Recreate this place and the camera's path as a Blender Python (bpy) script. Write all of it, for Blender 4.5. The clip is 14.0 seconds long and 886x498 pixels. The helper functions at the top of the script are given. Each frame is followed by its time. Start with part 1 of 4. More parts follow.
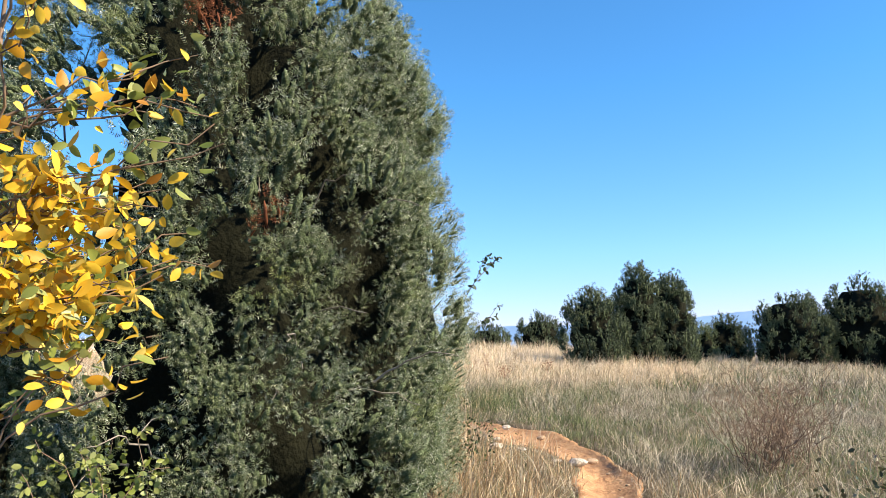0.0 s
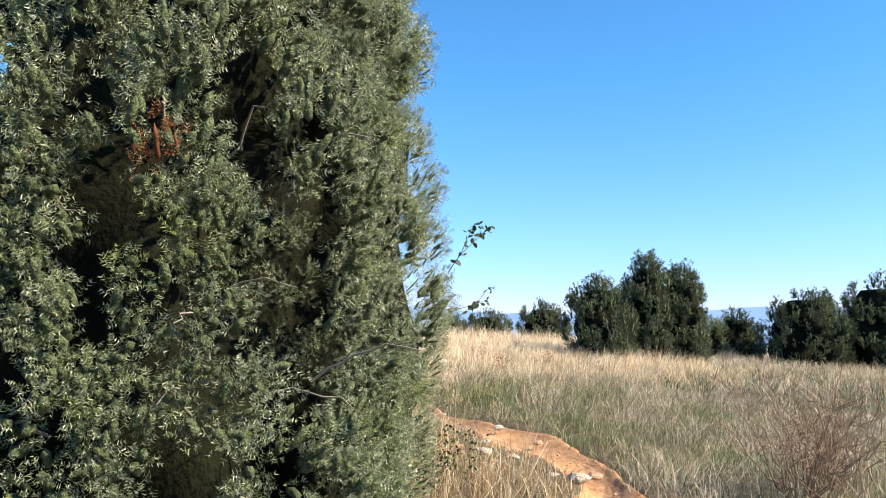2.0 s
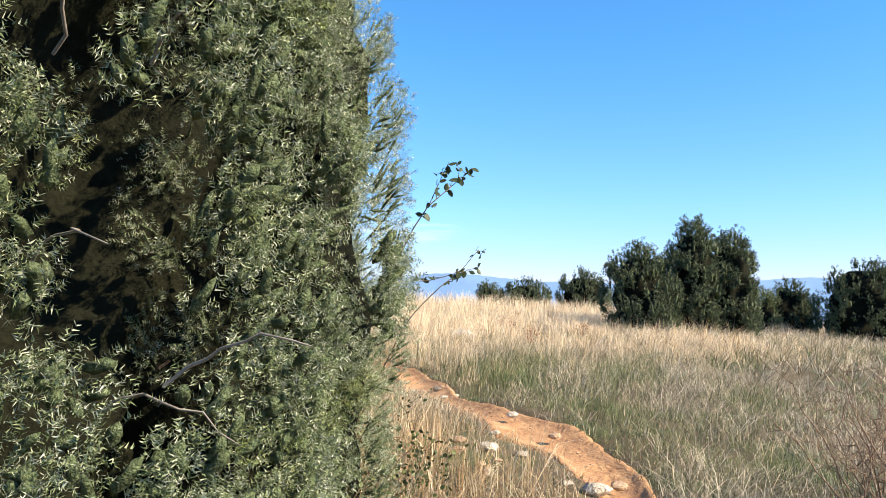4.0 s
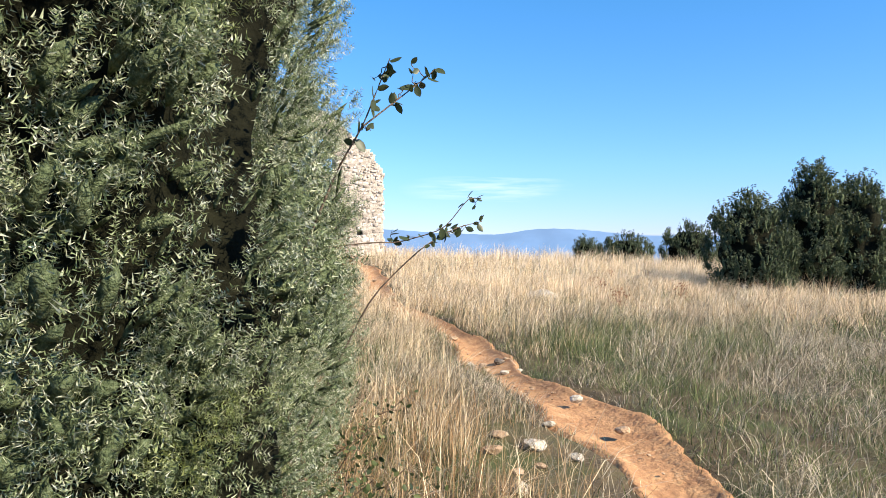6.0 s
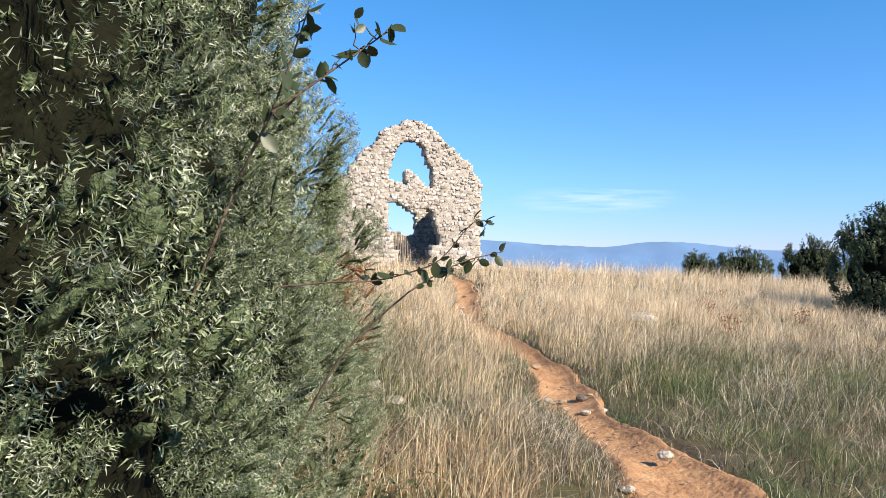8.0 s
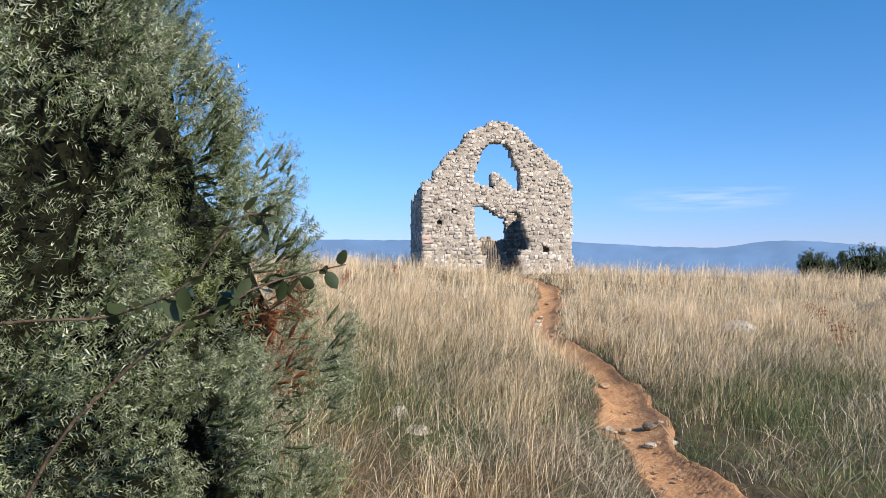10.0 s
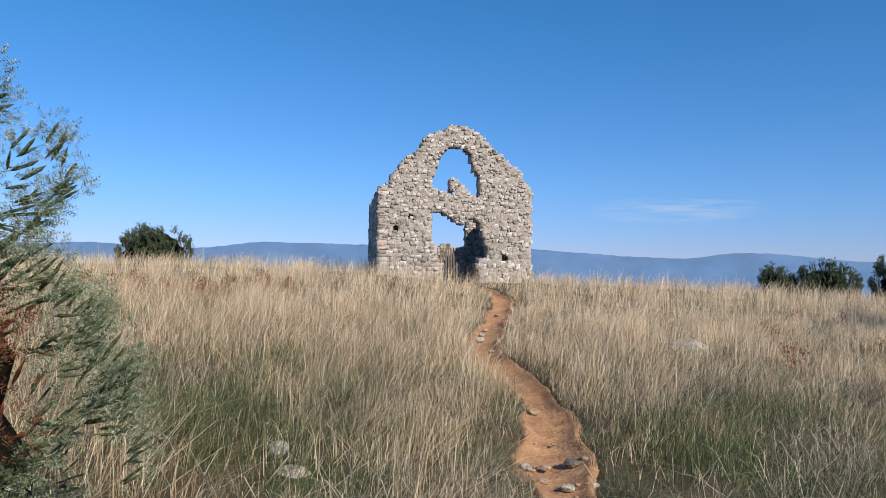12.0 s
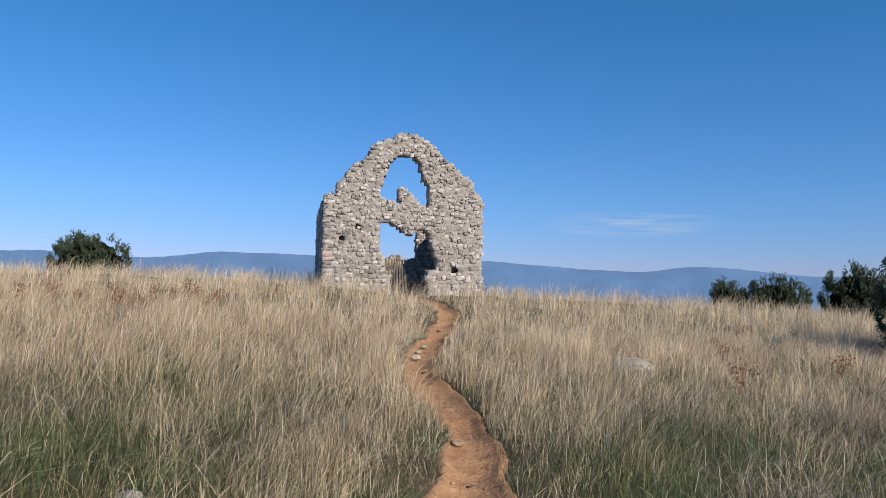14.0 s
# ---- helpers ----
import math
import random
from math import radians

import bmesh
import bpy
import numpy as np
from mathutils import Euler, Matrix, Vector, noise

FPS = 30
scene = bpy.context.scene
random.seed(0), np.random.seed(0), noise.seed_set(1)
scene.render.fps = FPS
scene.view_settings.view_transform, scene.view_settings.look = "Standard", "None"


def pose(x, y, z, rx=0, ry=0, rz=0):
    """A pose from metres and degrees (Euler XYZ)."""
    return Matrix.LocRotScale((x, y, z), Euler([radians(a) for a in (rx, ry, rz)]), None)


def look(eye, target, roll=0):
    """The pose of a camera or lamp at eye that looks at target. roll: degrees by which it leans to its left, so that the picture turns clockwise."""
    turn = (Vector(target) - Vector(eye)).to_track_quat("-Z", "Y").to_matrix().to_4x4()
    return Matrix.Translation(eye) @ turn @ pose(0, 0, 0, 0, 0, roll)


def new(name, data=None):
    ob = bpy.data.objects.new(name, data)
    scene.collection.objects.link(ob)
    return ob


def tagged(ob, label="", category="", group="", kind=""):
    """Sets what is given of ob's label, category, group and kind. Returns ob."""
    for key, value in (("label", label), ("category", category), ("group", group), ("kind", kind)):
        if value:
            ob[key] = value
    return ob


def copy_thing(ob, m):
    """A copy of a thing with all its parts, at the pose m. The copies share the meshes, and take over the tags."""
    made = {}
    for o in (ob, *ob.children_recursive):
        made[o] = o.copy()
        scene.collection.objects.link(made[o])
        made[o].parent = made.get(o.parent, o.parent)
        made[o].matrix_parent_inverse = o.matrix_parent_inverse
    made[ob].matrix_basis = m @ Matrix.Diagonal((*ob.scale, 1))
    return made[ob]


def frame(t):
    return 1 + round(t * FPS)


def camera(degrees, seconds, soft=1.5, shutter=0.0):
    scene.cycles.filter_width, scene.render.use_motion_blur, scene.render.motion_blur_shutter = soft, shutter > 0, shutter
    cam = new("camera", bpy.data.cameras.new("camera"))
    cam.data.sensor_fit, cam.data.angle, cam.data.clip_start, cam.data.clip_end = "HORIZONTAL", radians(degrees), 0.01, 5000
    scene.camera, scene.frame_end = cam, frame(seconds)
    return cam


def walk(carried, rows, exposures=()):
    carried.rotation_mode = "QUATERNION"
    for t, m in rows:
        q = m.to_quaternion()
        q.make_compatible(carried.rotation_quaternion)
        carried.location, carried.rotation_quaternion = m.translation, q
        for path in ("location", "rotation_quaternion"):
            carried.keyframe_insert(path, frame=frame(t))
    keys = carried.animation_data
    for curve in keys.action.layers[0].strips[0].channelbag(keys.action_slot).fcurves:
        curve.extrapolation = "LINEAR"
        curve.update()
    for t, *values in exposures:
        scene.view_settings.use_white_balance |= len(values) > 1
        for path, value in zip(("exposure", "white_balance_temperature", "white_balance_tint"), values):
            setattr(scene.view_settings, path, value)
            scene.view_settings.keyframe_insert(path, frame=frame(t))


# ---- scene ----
cam = camera(61.2, 14.0, soft=0.6)
PATH = [
    (0, (-4.832, -6.653, 1.276), (-3.95, -4.875, 1.526), -2.2),
    (0.5, (-4.653, -6.402, 1.302), (-3.771, -4.626, 1.564), -1.2),
    (1, (-4.493, -6.183, 1.284), (-3.616, -4.403, 1.532), -0.6),
    (1.5, (-4.326, -5.908, 1.303), (-3.453, -4.125, 1.543), -0.4),
    (2, (-4.153, -5.678, 1.297), (-3.285, -3.889, 1.507), -0.1),
    (2.5, (-3.944, -5.451, 1.34), (-3.091, -3.652, 1.538), 0.7),
    (3, (-3.735, -5.242, 1.325), (-2.894, -3.436, 1.508), 0.4),
    (3.2, (-3.642, -5.154, 1.336), (-2.81, -3.345, 1.518), 0.5),
    (5.3, (-2.697, -4.104, 1.34), (-2.108, -2.193, 1.345), -0.7),
    (5.5, (-2.584, -4.008, 1.346), (-2.023, -2.088, 1.353), -0.7),
    (6, (-2.395, -3.809, 1.38), (-1.894, -1.873, 1.386), -0.2),
    (6.5, (-2.25, -3.504, 1.385), (-1.809, -1.553, 1.404), -0.8),
    (7, (-2.108, -3.303, 1.39), (-1.732, -1.339, 1.417), -1.9),
    (7.5, (-1.943, -3.123, 1.429), (-1.654, -1.144, 1.465), -1.1),
    (7.7, (-1.937, -3.118, 1.447), (-1.675, -1.136, 1.479), -0.2),
    (9.8, (-1.313, -2.349, 1.502), (-1.347, -0.35, 1.547), -0.1),
    (10, (-1.272, -2.284, 1.495), (-1.329, -0.285, 1.542), -0.3),
    (10.5, (-1.175, -2.059, 1.512), (-1.085, -0.061, 1.57), 0.1),
    (11, (-1.075, -1.901, 1.505), (-0.952, 0.095, 1.57), -0.1),
    (11.5, (-0.916, -1.705, 1.531), (-0.847, 0.293, 1.593), -0.1),
    (12, (-0.773, -1.543, 1.551), (-0.754, 0.456, 1.614), 0.8),
    (12.5, (-0.687, -1.354, 1.545), (-0.642, 0.644, 1.612), 1.2),
    (13, (-0.628, -1.138, 1.559), (-0.455, 0.853, 1.642), 1.3),
    (13.5, (-0.54, -0.978, 1.55), (-0.375, 1.013, 1.629), 1.0),
    (14, (-0.392, -0.811, 1.578), (-0.266, 1.182, 1.674), 1.2),
]
EXPOSURES = [(0.0, 1.22, 7500, 10), (3.0, 1.32, 7600, 10), (6.5, 0.97, 7200, 10), (7.7, 0.85, 7100, 10), (9.8, 0.47, 6800, 10), (11.0, 0.22, 6680, 10), (12.5, 0.04, 6600, 10),
             (14.0, -0.06, 6550, 10)]
walk(cam, [(t, look(eye, target, roll)) for t, eye, target, roll in PATH],
     exposures=EXPOSURES)

# ---- sky, sun ----
SUN_AZ, SUN_EL = 138.0, 34.0          # degrees from +y towards +x, and above the horizon
world = bpy.data.worlds.new("sky")
scene.world = world
world.use_nodes = True
wn, wl = world.node_tree.nodes, world.node_tree.links
sky = wn.new("ShaderNodeTexSky")
sky.sky_type, sky.sun_disc = "NISHITA", False
sky.sun_elevation, sky.sun_rotation = radians(SUN_EL), radians(SUN_AZ)
sky.air_density, sky.dust_density, sky.ozone_density = 1.0, 0.0, 6.0
wn["Background"].inputs["Strength"].default_value = 0.099
tint = wn.new("ShaderNodeMix")          # clear, deep blue autumn air, paler with haze towards the horizon
tint.data_type, tint.blend_type = "RGBA", "MULTIPLY"
tint.inputs["Factor"].default_value = 1.0
way, height_of, haze = wn.new("ShaderNodeTexCoord"), wn.new("ShaderNodeSeparateXYZ"), wn.new("ShaderNodeValToRGB")
wl.new(way.outputs["Generated"], height_of.inputs["Vector"])
wl.new(height_of.outputs["Z"], haze.inputs["Fac"])
haze.color_ramp.elements.new(0.11)
for e, (p, c) in zip(haze.color_ramp.elements, [(0.0, (0.67, 0.70, 1.22)), (0.11, (0.60, 0.87, 1.24)), (0.32, (0.41, 0.97, 1.27))]):
    e.position, e.color = p, (*c, 1)
wl.new(haze.outputs["Color"], tint.inputs[7])
wl.new(sky.outputs["Color"], tint.inputs[6])
wl.new(tint.outputs[2], wn["Background"].inputs["Color"])

sun_data = bpy.data.lights.new("sun", "SUN")
sun_data.energy, sun_data.angle, sun_data.color = 5.0, radians(0.53), (1.0, 0.90, 0.76)
sun_lamp = new("sun", sun_data)
to_sun = Vector((math.sin(radians(SUN_AZ)) * math.cos(radians(SUN_EL)),
                 math.cos(radians(SUN_AZ)) * math.cos(radians(SUN_EL)), math.sin(radians(SUN_EL))))
sun_lamp.matrix_world = look(to_sun * 60, (0, 0, 0))
tagged(sun_lamp, kind="structure")

# ---- materials ----
def material(name, ramp, scale=4.0, detail=6.0, rough=0.85, bump=0.0, bump_scale=40.0, mix="noise",
             island=0.0, spot=None, spot_scale=9.0, spot_at=(0.55, 0.65), gloss=0.3, translucent=0.0):
    """Procedural surface: a ramp over noise (plus a share of random per piece), optional spots and relief."""
    m = bpy.data.materials.new(name)
    m.use_nodes = True
    n, l = m.node_tree.nodes, m.node_tree.links
    b = n["Principled BSDF"]
    b.inputs["Roughness"].default_value = rough
    b.inputs["Specular IOR Level"].default_value = gloss
    tc = n.new("ShaderNodeTexCoord")
    src = n.new("ShaderNodeNewGeometry")
    no = n.new("ShaderNodeTexNoise")
    no.inputs["Scale"].default_value, no.inputs["Detail"].default_value = scale, detail
    no.inputs["Roughness"].default_value = 0.62
    l.new(src.outputs["Position"], no.inputs["Vector"])
    fac = no.outputs["Fac"]
    if island:
        mx = n.new("ShaderNodeMix")
        mx.inputs["Factor"].default_value = island
        l.new(fac, mx.inputs[2])
        if mix == "object":
            oi = n.new("ShaderNodeObjectInfo")
            l.new(oi.outputs["Random"], mx.inputs[3])
        else:
            l.new(src.outputs["Random Per Island"], mx.inputs[3])
        fac = mx.outputs[0]
    cr = n.new("ShaderNodeValToRGB")
    e = cr.color_ramp.elements
    while len(e) < len(ramp):
        e.new(0.5)
    for k, (p, c) in enumerate(ramp):
        e[k].position, e[k].color = p, (*c, 1)
    l.new(fac, cr.inputs["Fac"])
    col = cr.outputs["Color"]
    if spot:
        sn = n.new("ShaderNodeTexNoise")
        sn.inputs["Scale"].default_value, sn.inputs["Detail"].default_value = spot_scale, 8.0
        l.new(src.outputs["Position"], sn.inputs["Vector"])
        mr = n.new("ShaderNodeMapRange")
        mr.inputs["From Min"].default_value, mr.inputs["From Max"].default_value = spot_at
        l.new(sn.outputs["Fac"], mr.inputs["Value"])
        mc = n.new("ShaderNodeMix")
        mc.data_type = "RGBA"
        l.new(mr.outputs["Result"], mc.inputs["Factor"])
        l.new(col, mc.inputs[6])
        mc.inputs[7].default_value = (*spot, 1)
        col = mc.outputs[2]
    l.new(col, b.inputs["Base Color"])
    if bump:
        bn = n.new("ShaderNodeTexNoise")
        bn.inputs["Scale"].default_value, bn.inputs["Detail"].default_value = bump_scale, 8.0
        l.new(src.outputs["Position"], bn.inputs["Vector"])
        bp = n.new("ShaderNodeBump")
        bp.inputs["Strength"].default_value, bp.inputs["Distance"].default_value = bump, 0.02
        l.new(bn.outputs["Fac"], bp.inputs["Height"])
        l.new(bp.outputs["Normal"], b.inputs["Normal"])
    if translucent:
        tr = n.new("ShaderNodeBsdfTranslucent")
        l.new(col, tr.inputs["Color"])
        ms = n.new("ShaderNodeMixShader")
        ms.inputs["Fac"].default_value = translucent
        l.new(b.outputs["BSDF"], ms.inputs[1])
        l.new(tr.outputs["BSDF"], ms.inputs[2])
        l.new(ms.outputs["Shader"], n["Material Output"].inputs["Surface"])
    return m


# soil and root brown, darkened to paint in shade beneath the thatch
M_SOIL = material("shade_dark_turf_soil", [(0.3, (0.055, 0.04, 0.022)), (0.5, (0.10, 0.075, 0.04)), (0.7, (0.075, 0.075, 0.03))], 3.0, bump=0.8, bump_scale=25,
                  spot=(0.055, 0.07, 0.022), spot_scale=0.9, spot_at=(0.5, 0.62))
M_PATH = material("red_earth", [(0.25, (0.22, 0.11, 0.055)), (0.45, (0.37, 0.205, 0.11)), (0.6, (0.46, 0.262, 0.135)), (0.78, (0.56, 0.38, 0.23))], 6.5, detail=10, rough=0.95, bump=1.0, bump_scale=28,
                  spot=(0.47, 0.30, 0.16), spot_scale=16.0, spot_at=(0.58, 0.72), gloss=0.1)
M_ROCK = material("limestone", [(0.3, (0.28, 0.235, 0.18)), (0.5, (0.48, 0.43, 0.355)), (0.7, (0.66, 0.61, 0.53))], 22.0, bump=1.0, bump_scale=60,
                  spot=(0.16, 0.135, 0.10), spot_scale=30.0, spot_at=(0.52, 0.66), gloss=0.15)
M_ROCK_DARK = material("weathered_dark_stone", [(0.3, (0.08, 0.07, 0.06)), (0.7, (0.24, 0.20, 0.17))], 12.0, bump=0.9, bump_scale=60, gloss=0.15)
M_STAINED = material("earth_stained_stone", [(0.3, (0.28, 0.17, 0.095)), (0.7, (0.50, 0.38, 0.27))], 12.0, bump=0.8, bump_scale=60, gloss=0.1)
M_WALL = material("ruin_stone", [(0.2, (0.25, 0.215, 0.185)), (0.42, (0.43, 0.38, 0.335)), (0.6, (0.55, 0.49, 0.435)), (0.8, (0.66, 0.60, 0.545))], 7.0, bump=0.8, bump_scale=35,
                  island=0.6, mix="object", spot=(0.17, 0.155, 0.135), spot_scale=9.0, spot_at=(0.50, 0.72), gloss=0.1)
M_WALL_SMALL = material("ruin_small_stone", [(0.2, (0.25, 0.215, 0.185)), (0.42, (0.43, 0.38, 0.335)), (0.6, (0.55, 0.49, 0.435)), (0.8, (0.66, 0.60, 0.545))], 7.0, bump=0.8, bump_scale=35,
                        island=0.6, spot=(0.17, 0.155, 0.135), spot_scale=9.0, spot_at=(0.50, 0.72), gloss=0.1)
M_MORTAR = material("old_mortar", [(0.3, (0.24, 0.21, 0.18)), (0.5, (0.40, 0.355, 0.305)), (0.7, (0.54, 0.485, 0.43))], 12.0, bump=1.0, bump_scale=30, gloss=0.1)
M_PINK = material("pink_quoin", [(0.3, (0.46, 0.34, 0.29)), (0.7, (0.60, 0.47, 0.41))], 9.0, bump=0.7, bump_scale=35, gloss=0.1)
M_WOOD = material("grey_wood", [(0.3, (0.10, 0.085, 0.07)), (0.7, (0.22, 0.19, 0.16))], 14.0, bump=0.6, bump_scale=50)
M_BARK = material("bark", [(0.3, (0.06, 0.042, 0.03)), (0.7, (0.16, 0.12, 0.09))], 16.0, bump=0.8, bump_scale=60)
M_TWIG = material("dry_twig", [(0.3, (0.13, 0.085, 0.06)), (0.7, (0.27, 0.19, 0.13))], 20.0)
M_GREYTWIG = material("grey_twig", [(0.3, (0.16, 0.14, 0.12)), (0.7, (0.34, 0.30, 0.26))], 20.0)
M_JUNI = material("juniper_needles", [(0.15, (0.08, 0.12, 0.052)), (0.42, (0.215, 0.275, 0.14)), (0.62, (0.365, 0.415, 0.265)), (0.82, (0.61, 0.645, 0.53))], 2.6, detail=4,
                  spot=(0.24, 0.29, 0.08), spot_scale=1.7, spot_at=(0.57, 0.72), island=0.65, rough=0.5, gloss=0.5, translucent=0.2)
# green of the inner foliage, darkened further for shade between the needles
M_JUNI_BODY = material("shade_dark_juniper_foliage", [(0.3, (0.03, 0.048, 0.022)), (0.5, (0.085, 0.115, 0.055)), (0.7, (0.17, 0.21, 0.12))], 70.0, detail=6, bump=1.0, bump_scale=110, rough=0.7, gloss=0.2)
M_JUNI_Y = material("bright_juniper_needles", [(0.2, (0.065, 0.095, 0.028)), (0.5, (0.15, 0.19, 0.06)), (0.8, (0.27, 0.30, 0.15))], 3.0, detail=4,
                    island=0.6, rough=0.5, gloss=0.5, translucent=0.25)
M_JUNI_FAR = material("dark_juniper_needles", [(0.25, (0.035, 0.054, 0.026)), (0.5, (0.080, 0.108, 0.056)), (0.8, (0.18, 0.21, 0.125))], 1.5, detail=4,
                      island=0.6, rough=0.65, gloss=0.3, translucent=0.1)
# near-black instead of twig brown: paints the deep shade in the crowns' gaps
M_JUNI_CORE = material("shade_black_inner_twigs", [(0.3, (0.006, 0.0065, 0.004)), (0.7, (0.013, 0.014, 0.008))], 9.0, bump=1.0, bump_scale=25, gloss=0.05)
M_DEAD = material("dead_rust_needles", [(0.3, (0.16, 0.055, 0.025)), (0.7, (0.33, 0.13, 0.06))], 9.0, island=0.6, translucent=0.15)
M_YLEAF = material("yellow_autumn_leaf", [(0.12, (0.30, 0.12, 0.02)), (0.35, (0.62, 0.33, 0.025)), (0.62, (0.78, 0.52, 0.05)), (0.9, (0.80, 0.62, 0.16))], 5.0, island=0.7, rough=0.5, gloss=0.4, translucent=0.4)
M_GLEAF = material("olive_green_leaf", [(0.15, (0.10, 0.14, 0.03)), (0.5, (0.22, 0.26, 0.05)), (0.85, (0.34, 0.37, 0.14))], 5.0, island=0.7, rough=0.45, gloss=0.45, translucent=0.35)
M_BLEAF = material("bramble_leaf", [(0.15, (0.025, 0.040, 0.015)), (0.5, (0.06, 0.085, 0.03)), (0.85, (0.16, 0.18, 0.07))], 5.0, island=0.7, rough=0.5, gloss=0.4, translucent=0.2)
M_TLEAF = material("dusky_green_leaf", [(0.15, (0.02, 0.03, 0.016)), (0.6, (0.05, 0.07, 0.03)), (0.9, (0.13, 0.09, 0.05))], 5.0, island=0.7, rough=0.45, gloss=0.45, translucent=0.2)
M_DRY = material("dry_grass", [(0.16, (0.10, 0.068, 0.036)), (0.38, (0.40, 0.295, 0.175)), (0.62, (0.74, 0.58, 0.375)), (0.85, (0.95, 0.83, 0.62))], 3.2, detail=4, island=0.65, rough=0.7, gloss=0.25, translucent=0.22)
M_PALE = material("bleached_grass", [(0.14, (0.22, 0.145, 0.08)), (0.36, (0.60, 0.44, 0.265)), (0.58, (0.88, 0.70, 0.475)), (0.82, (0.97, 0.87, 0.68))], 1.6, detail=5, island=0.55, rough=0.7, gloss=0.25, translucent=0.26)
M_RUSSET = material("russet_dry_grass", [(0.15, (0.25, 0.14, 0.07)), (0.5, (0.42, 0.27, 0.14)), (0.85, (0.58, 0.42, 0.26))], 0.8, detail=3, island=0.65, rough=0.7, translucent=0.28)
M_GREEN = material("green_grass", [(0.15, (0.03, 0.05, 0.018)), (0.45, (0.09, 0.125, 0.042)), (0.75, (0.22, 0.25, 0.11)), (0.9, (0.38, 0.37, 0.20))], 3.0, detail=4, island=0.7, rough=0.6, translucent=0.28)
M_MAT = material("matted_pale_grass", [(0.15, (0.06, 0.048, 0.028)), (0.45, (0.24, 0.20, 0.135)), (0.85, (0.74, 0.65, 0.50))], 3.0, detail=4, island=0.75, rough=0.7, translucent=0.2)
M_WEED = material("rust_brown_dock", [(0.2, (0.13, 0.045, 0.022)), (0.8, (0.36, 0.14, 0.07))], 5.0, island=0.5)


# ---- mesh helpers ----
def mesh_of(name, verts, faces, mat, smooth=False):
    """A mesh from numpy arrays; faces is an (n, 3) or (n, 4) array."""
    me = bpy.data.meshes.new(name)
    v, f = np.asarray(verts, np.float32), np.asarray(faces, np.int32)
    me.vertices.add(len(v))
    me.vertices.foreach_set("co", v.ravel())
    me.loops.add(f.size)
    me.loops.foreach_set("vertex_index", f.ravel())
    me.polygons.add(len(f))
    me.polygons.foreach_set("loop_start", np.arange(0, f.size, f.shape[1], dtype=np.int32))
    if smooth:
        me.polygons.foreach_set("use_smooth", np.ones(len(f), bool))
    me.update(calc_edges=True)
    me.materials.append(mat)
    return me


def piece(name, verts, faces, mat, parent=None, label="", smooth=False):
    ob = new(name, mesh_of(name, verts, faces, mat, smooth))
    if parent is not None:
        ob.parent = parent
    return tagged(ob, label)


def part(name, bm, mat, parent, label="", smooth=False):
    me = bpy.data.meshes.new(name)
    bm.to_mesh(me)
    bm.free()
    for p in me.polygons:
        p.use_smooth = smooth
    me.materials.append(mat)
    ob = new(name, me)
    ob.parent = parent
    return tagged(ob, label)


def join(chunks):
    """One vertex and face array from a list of (verts, faces)."""
    vs, fs, k = [], [], 0
    for v, f in chunks:
        vs.append(v)
        fs.append(f + k)
        k += len(v)
    return np.concatenate(vs), np.concatenate(fs)


def tube(points, radii, sides=5):
    """A tapered tube along points, as verts and triangles."""
    p = np.asarray(points, float)
    n = len(p)
    d = np.gradient(p, axis=0)
    d /= np.linalg.norm(d, axis=1)[:, None] + 1e-9
    ref = np.where(np.abs(d[:, 2:3]) > 0.9, np.array([[1.0, 0, 0]]), np.array([[0, 0, 1.0]]))
    a = np.cross(d, ref)
    a /= np.linalg.norm(a, axis=1)[:, None] + 1e-9
    b = np.cross(d, a)
    ang = np.arange(sides) * 2 * math.pi / sides
    r = np.broadcast_to(np.asarray(radii, float), (n,))
    v = p[:, None, :] + r[:, None, None] * (np.cos(ang)[None, :, None] * a[:, None, :] + np.sin(ang)[None, :, None] * b[:, None, :])
    f = []
    for i in range(n - 1):
        for j in range(sides):
            q, w = i * sides + j, i * sides + (j + 1) % sides
            f += [(q, w, w + sides), (q, w + sides, q + sides)]
    return v.reshape(-1, 3), np.array(f, np.int32)


def bent(rng, start, end, sag=0.0, wobble=0.04, n=8):
    """Points of a crooked twig from start to end."""
    t = np.linspace(0, 1, n)[:, None]
    p = np.asarray(start, float) * (1 - t) + np.asarray(end, float) * t
    p[:, 2] += sag * 4 * (t * (1 - t))[:, 0]
    p[1:-1] += rng.normal(0, wobble, (n - 2, 3))
    return p


def scatter(template, pos, dirs, size, rng):
    """Copies of a template (along +z) at pos, along dirs, turned at random."""
    tv, tf = template
    n = len(pos)
    z = dirs / (np.linalg.norm(dirs, axis=1)[:, None] + 1e-9)
    x = np.cross(z, rng.normal(size=(n, 3)))
    x /= np.linalg.norm(x, axis=1)[:, None] + 1e-9
    y = np.cross(z, x)
    v = (tv[None, :, 0:1] * x[:, None] + tv[None, :, 1:2] * y[:, None] + tv[None, :, 2:3] * z[:, None]) * np.reshape(size, (-1, 1, 1)) + pos[:, None]
    f = tf[None] + (np.arange(n) * len(tv))[:, None, None]
    return v.reshape(-1, 3), f.reshape(-1, tf.shape[1])


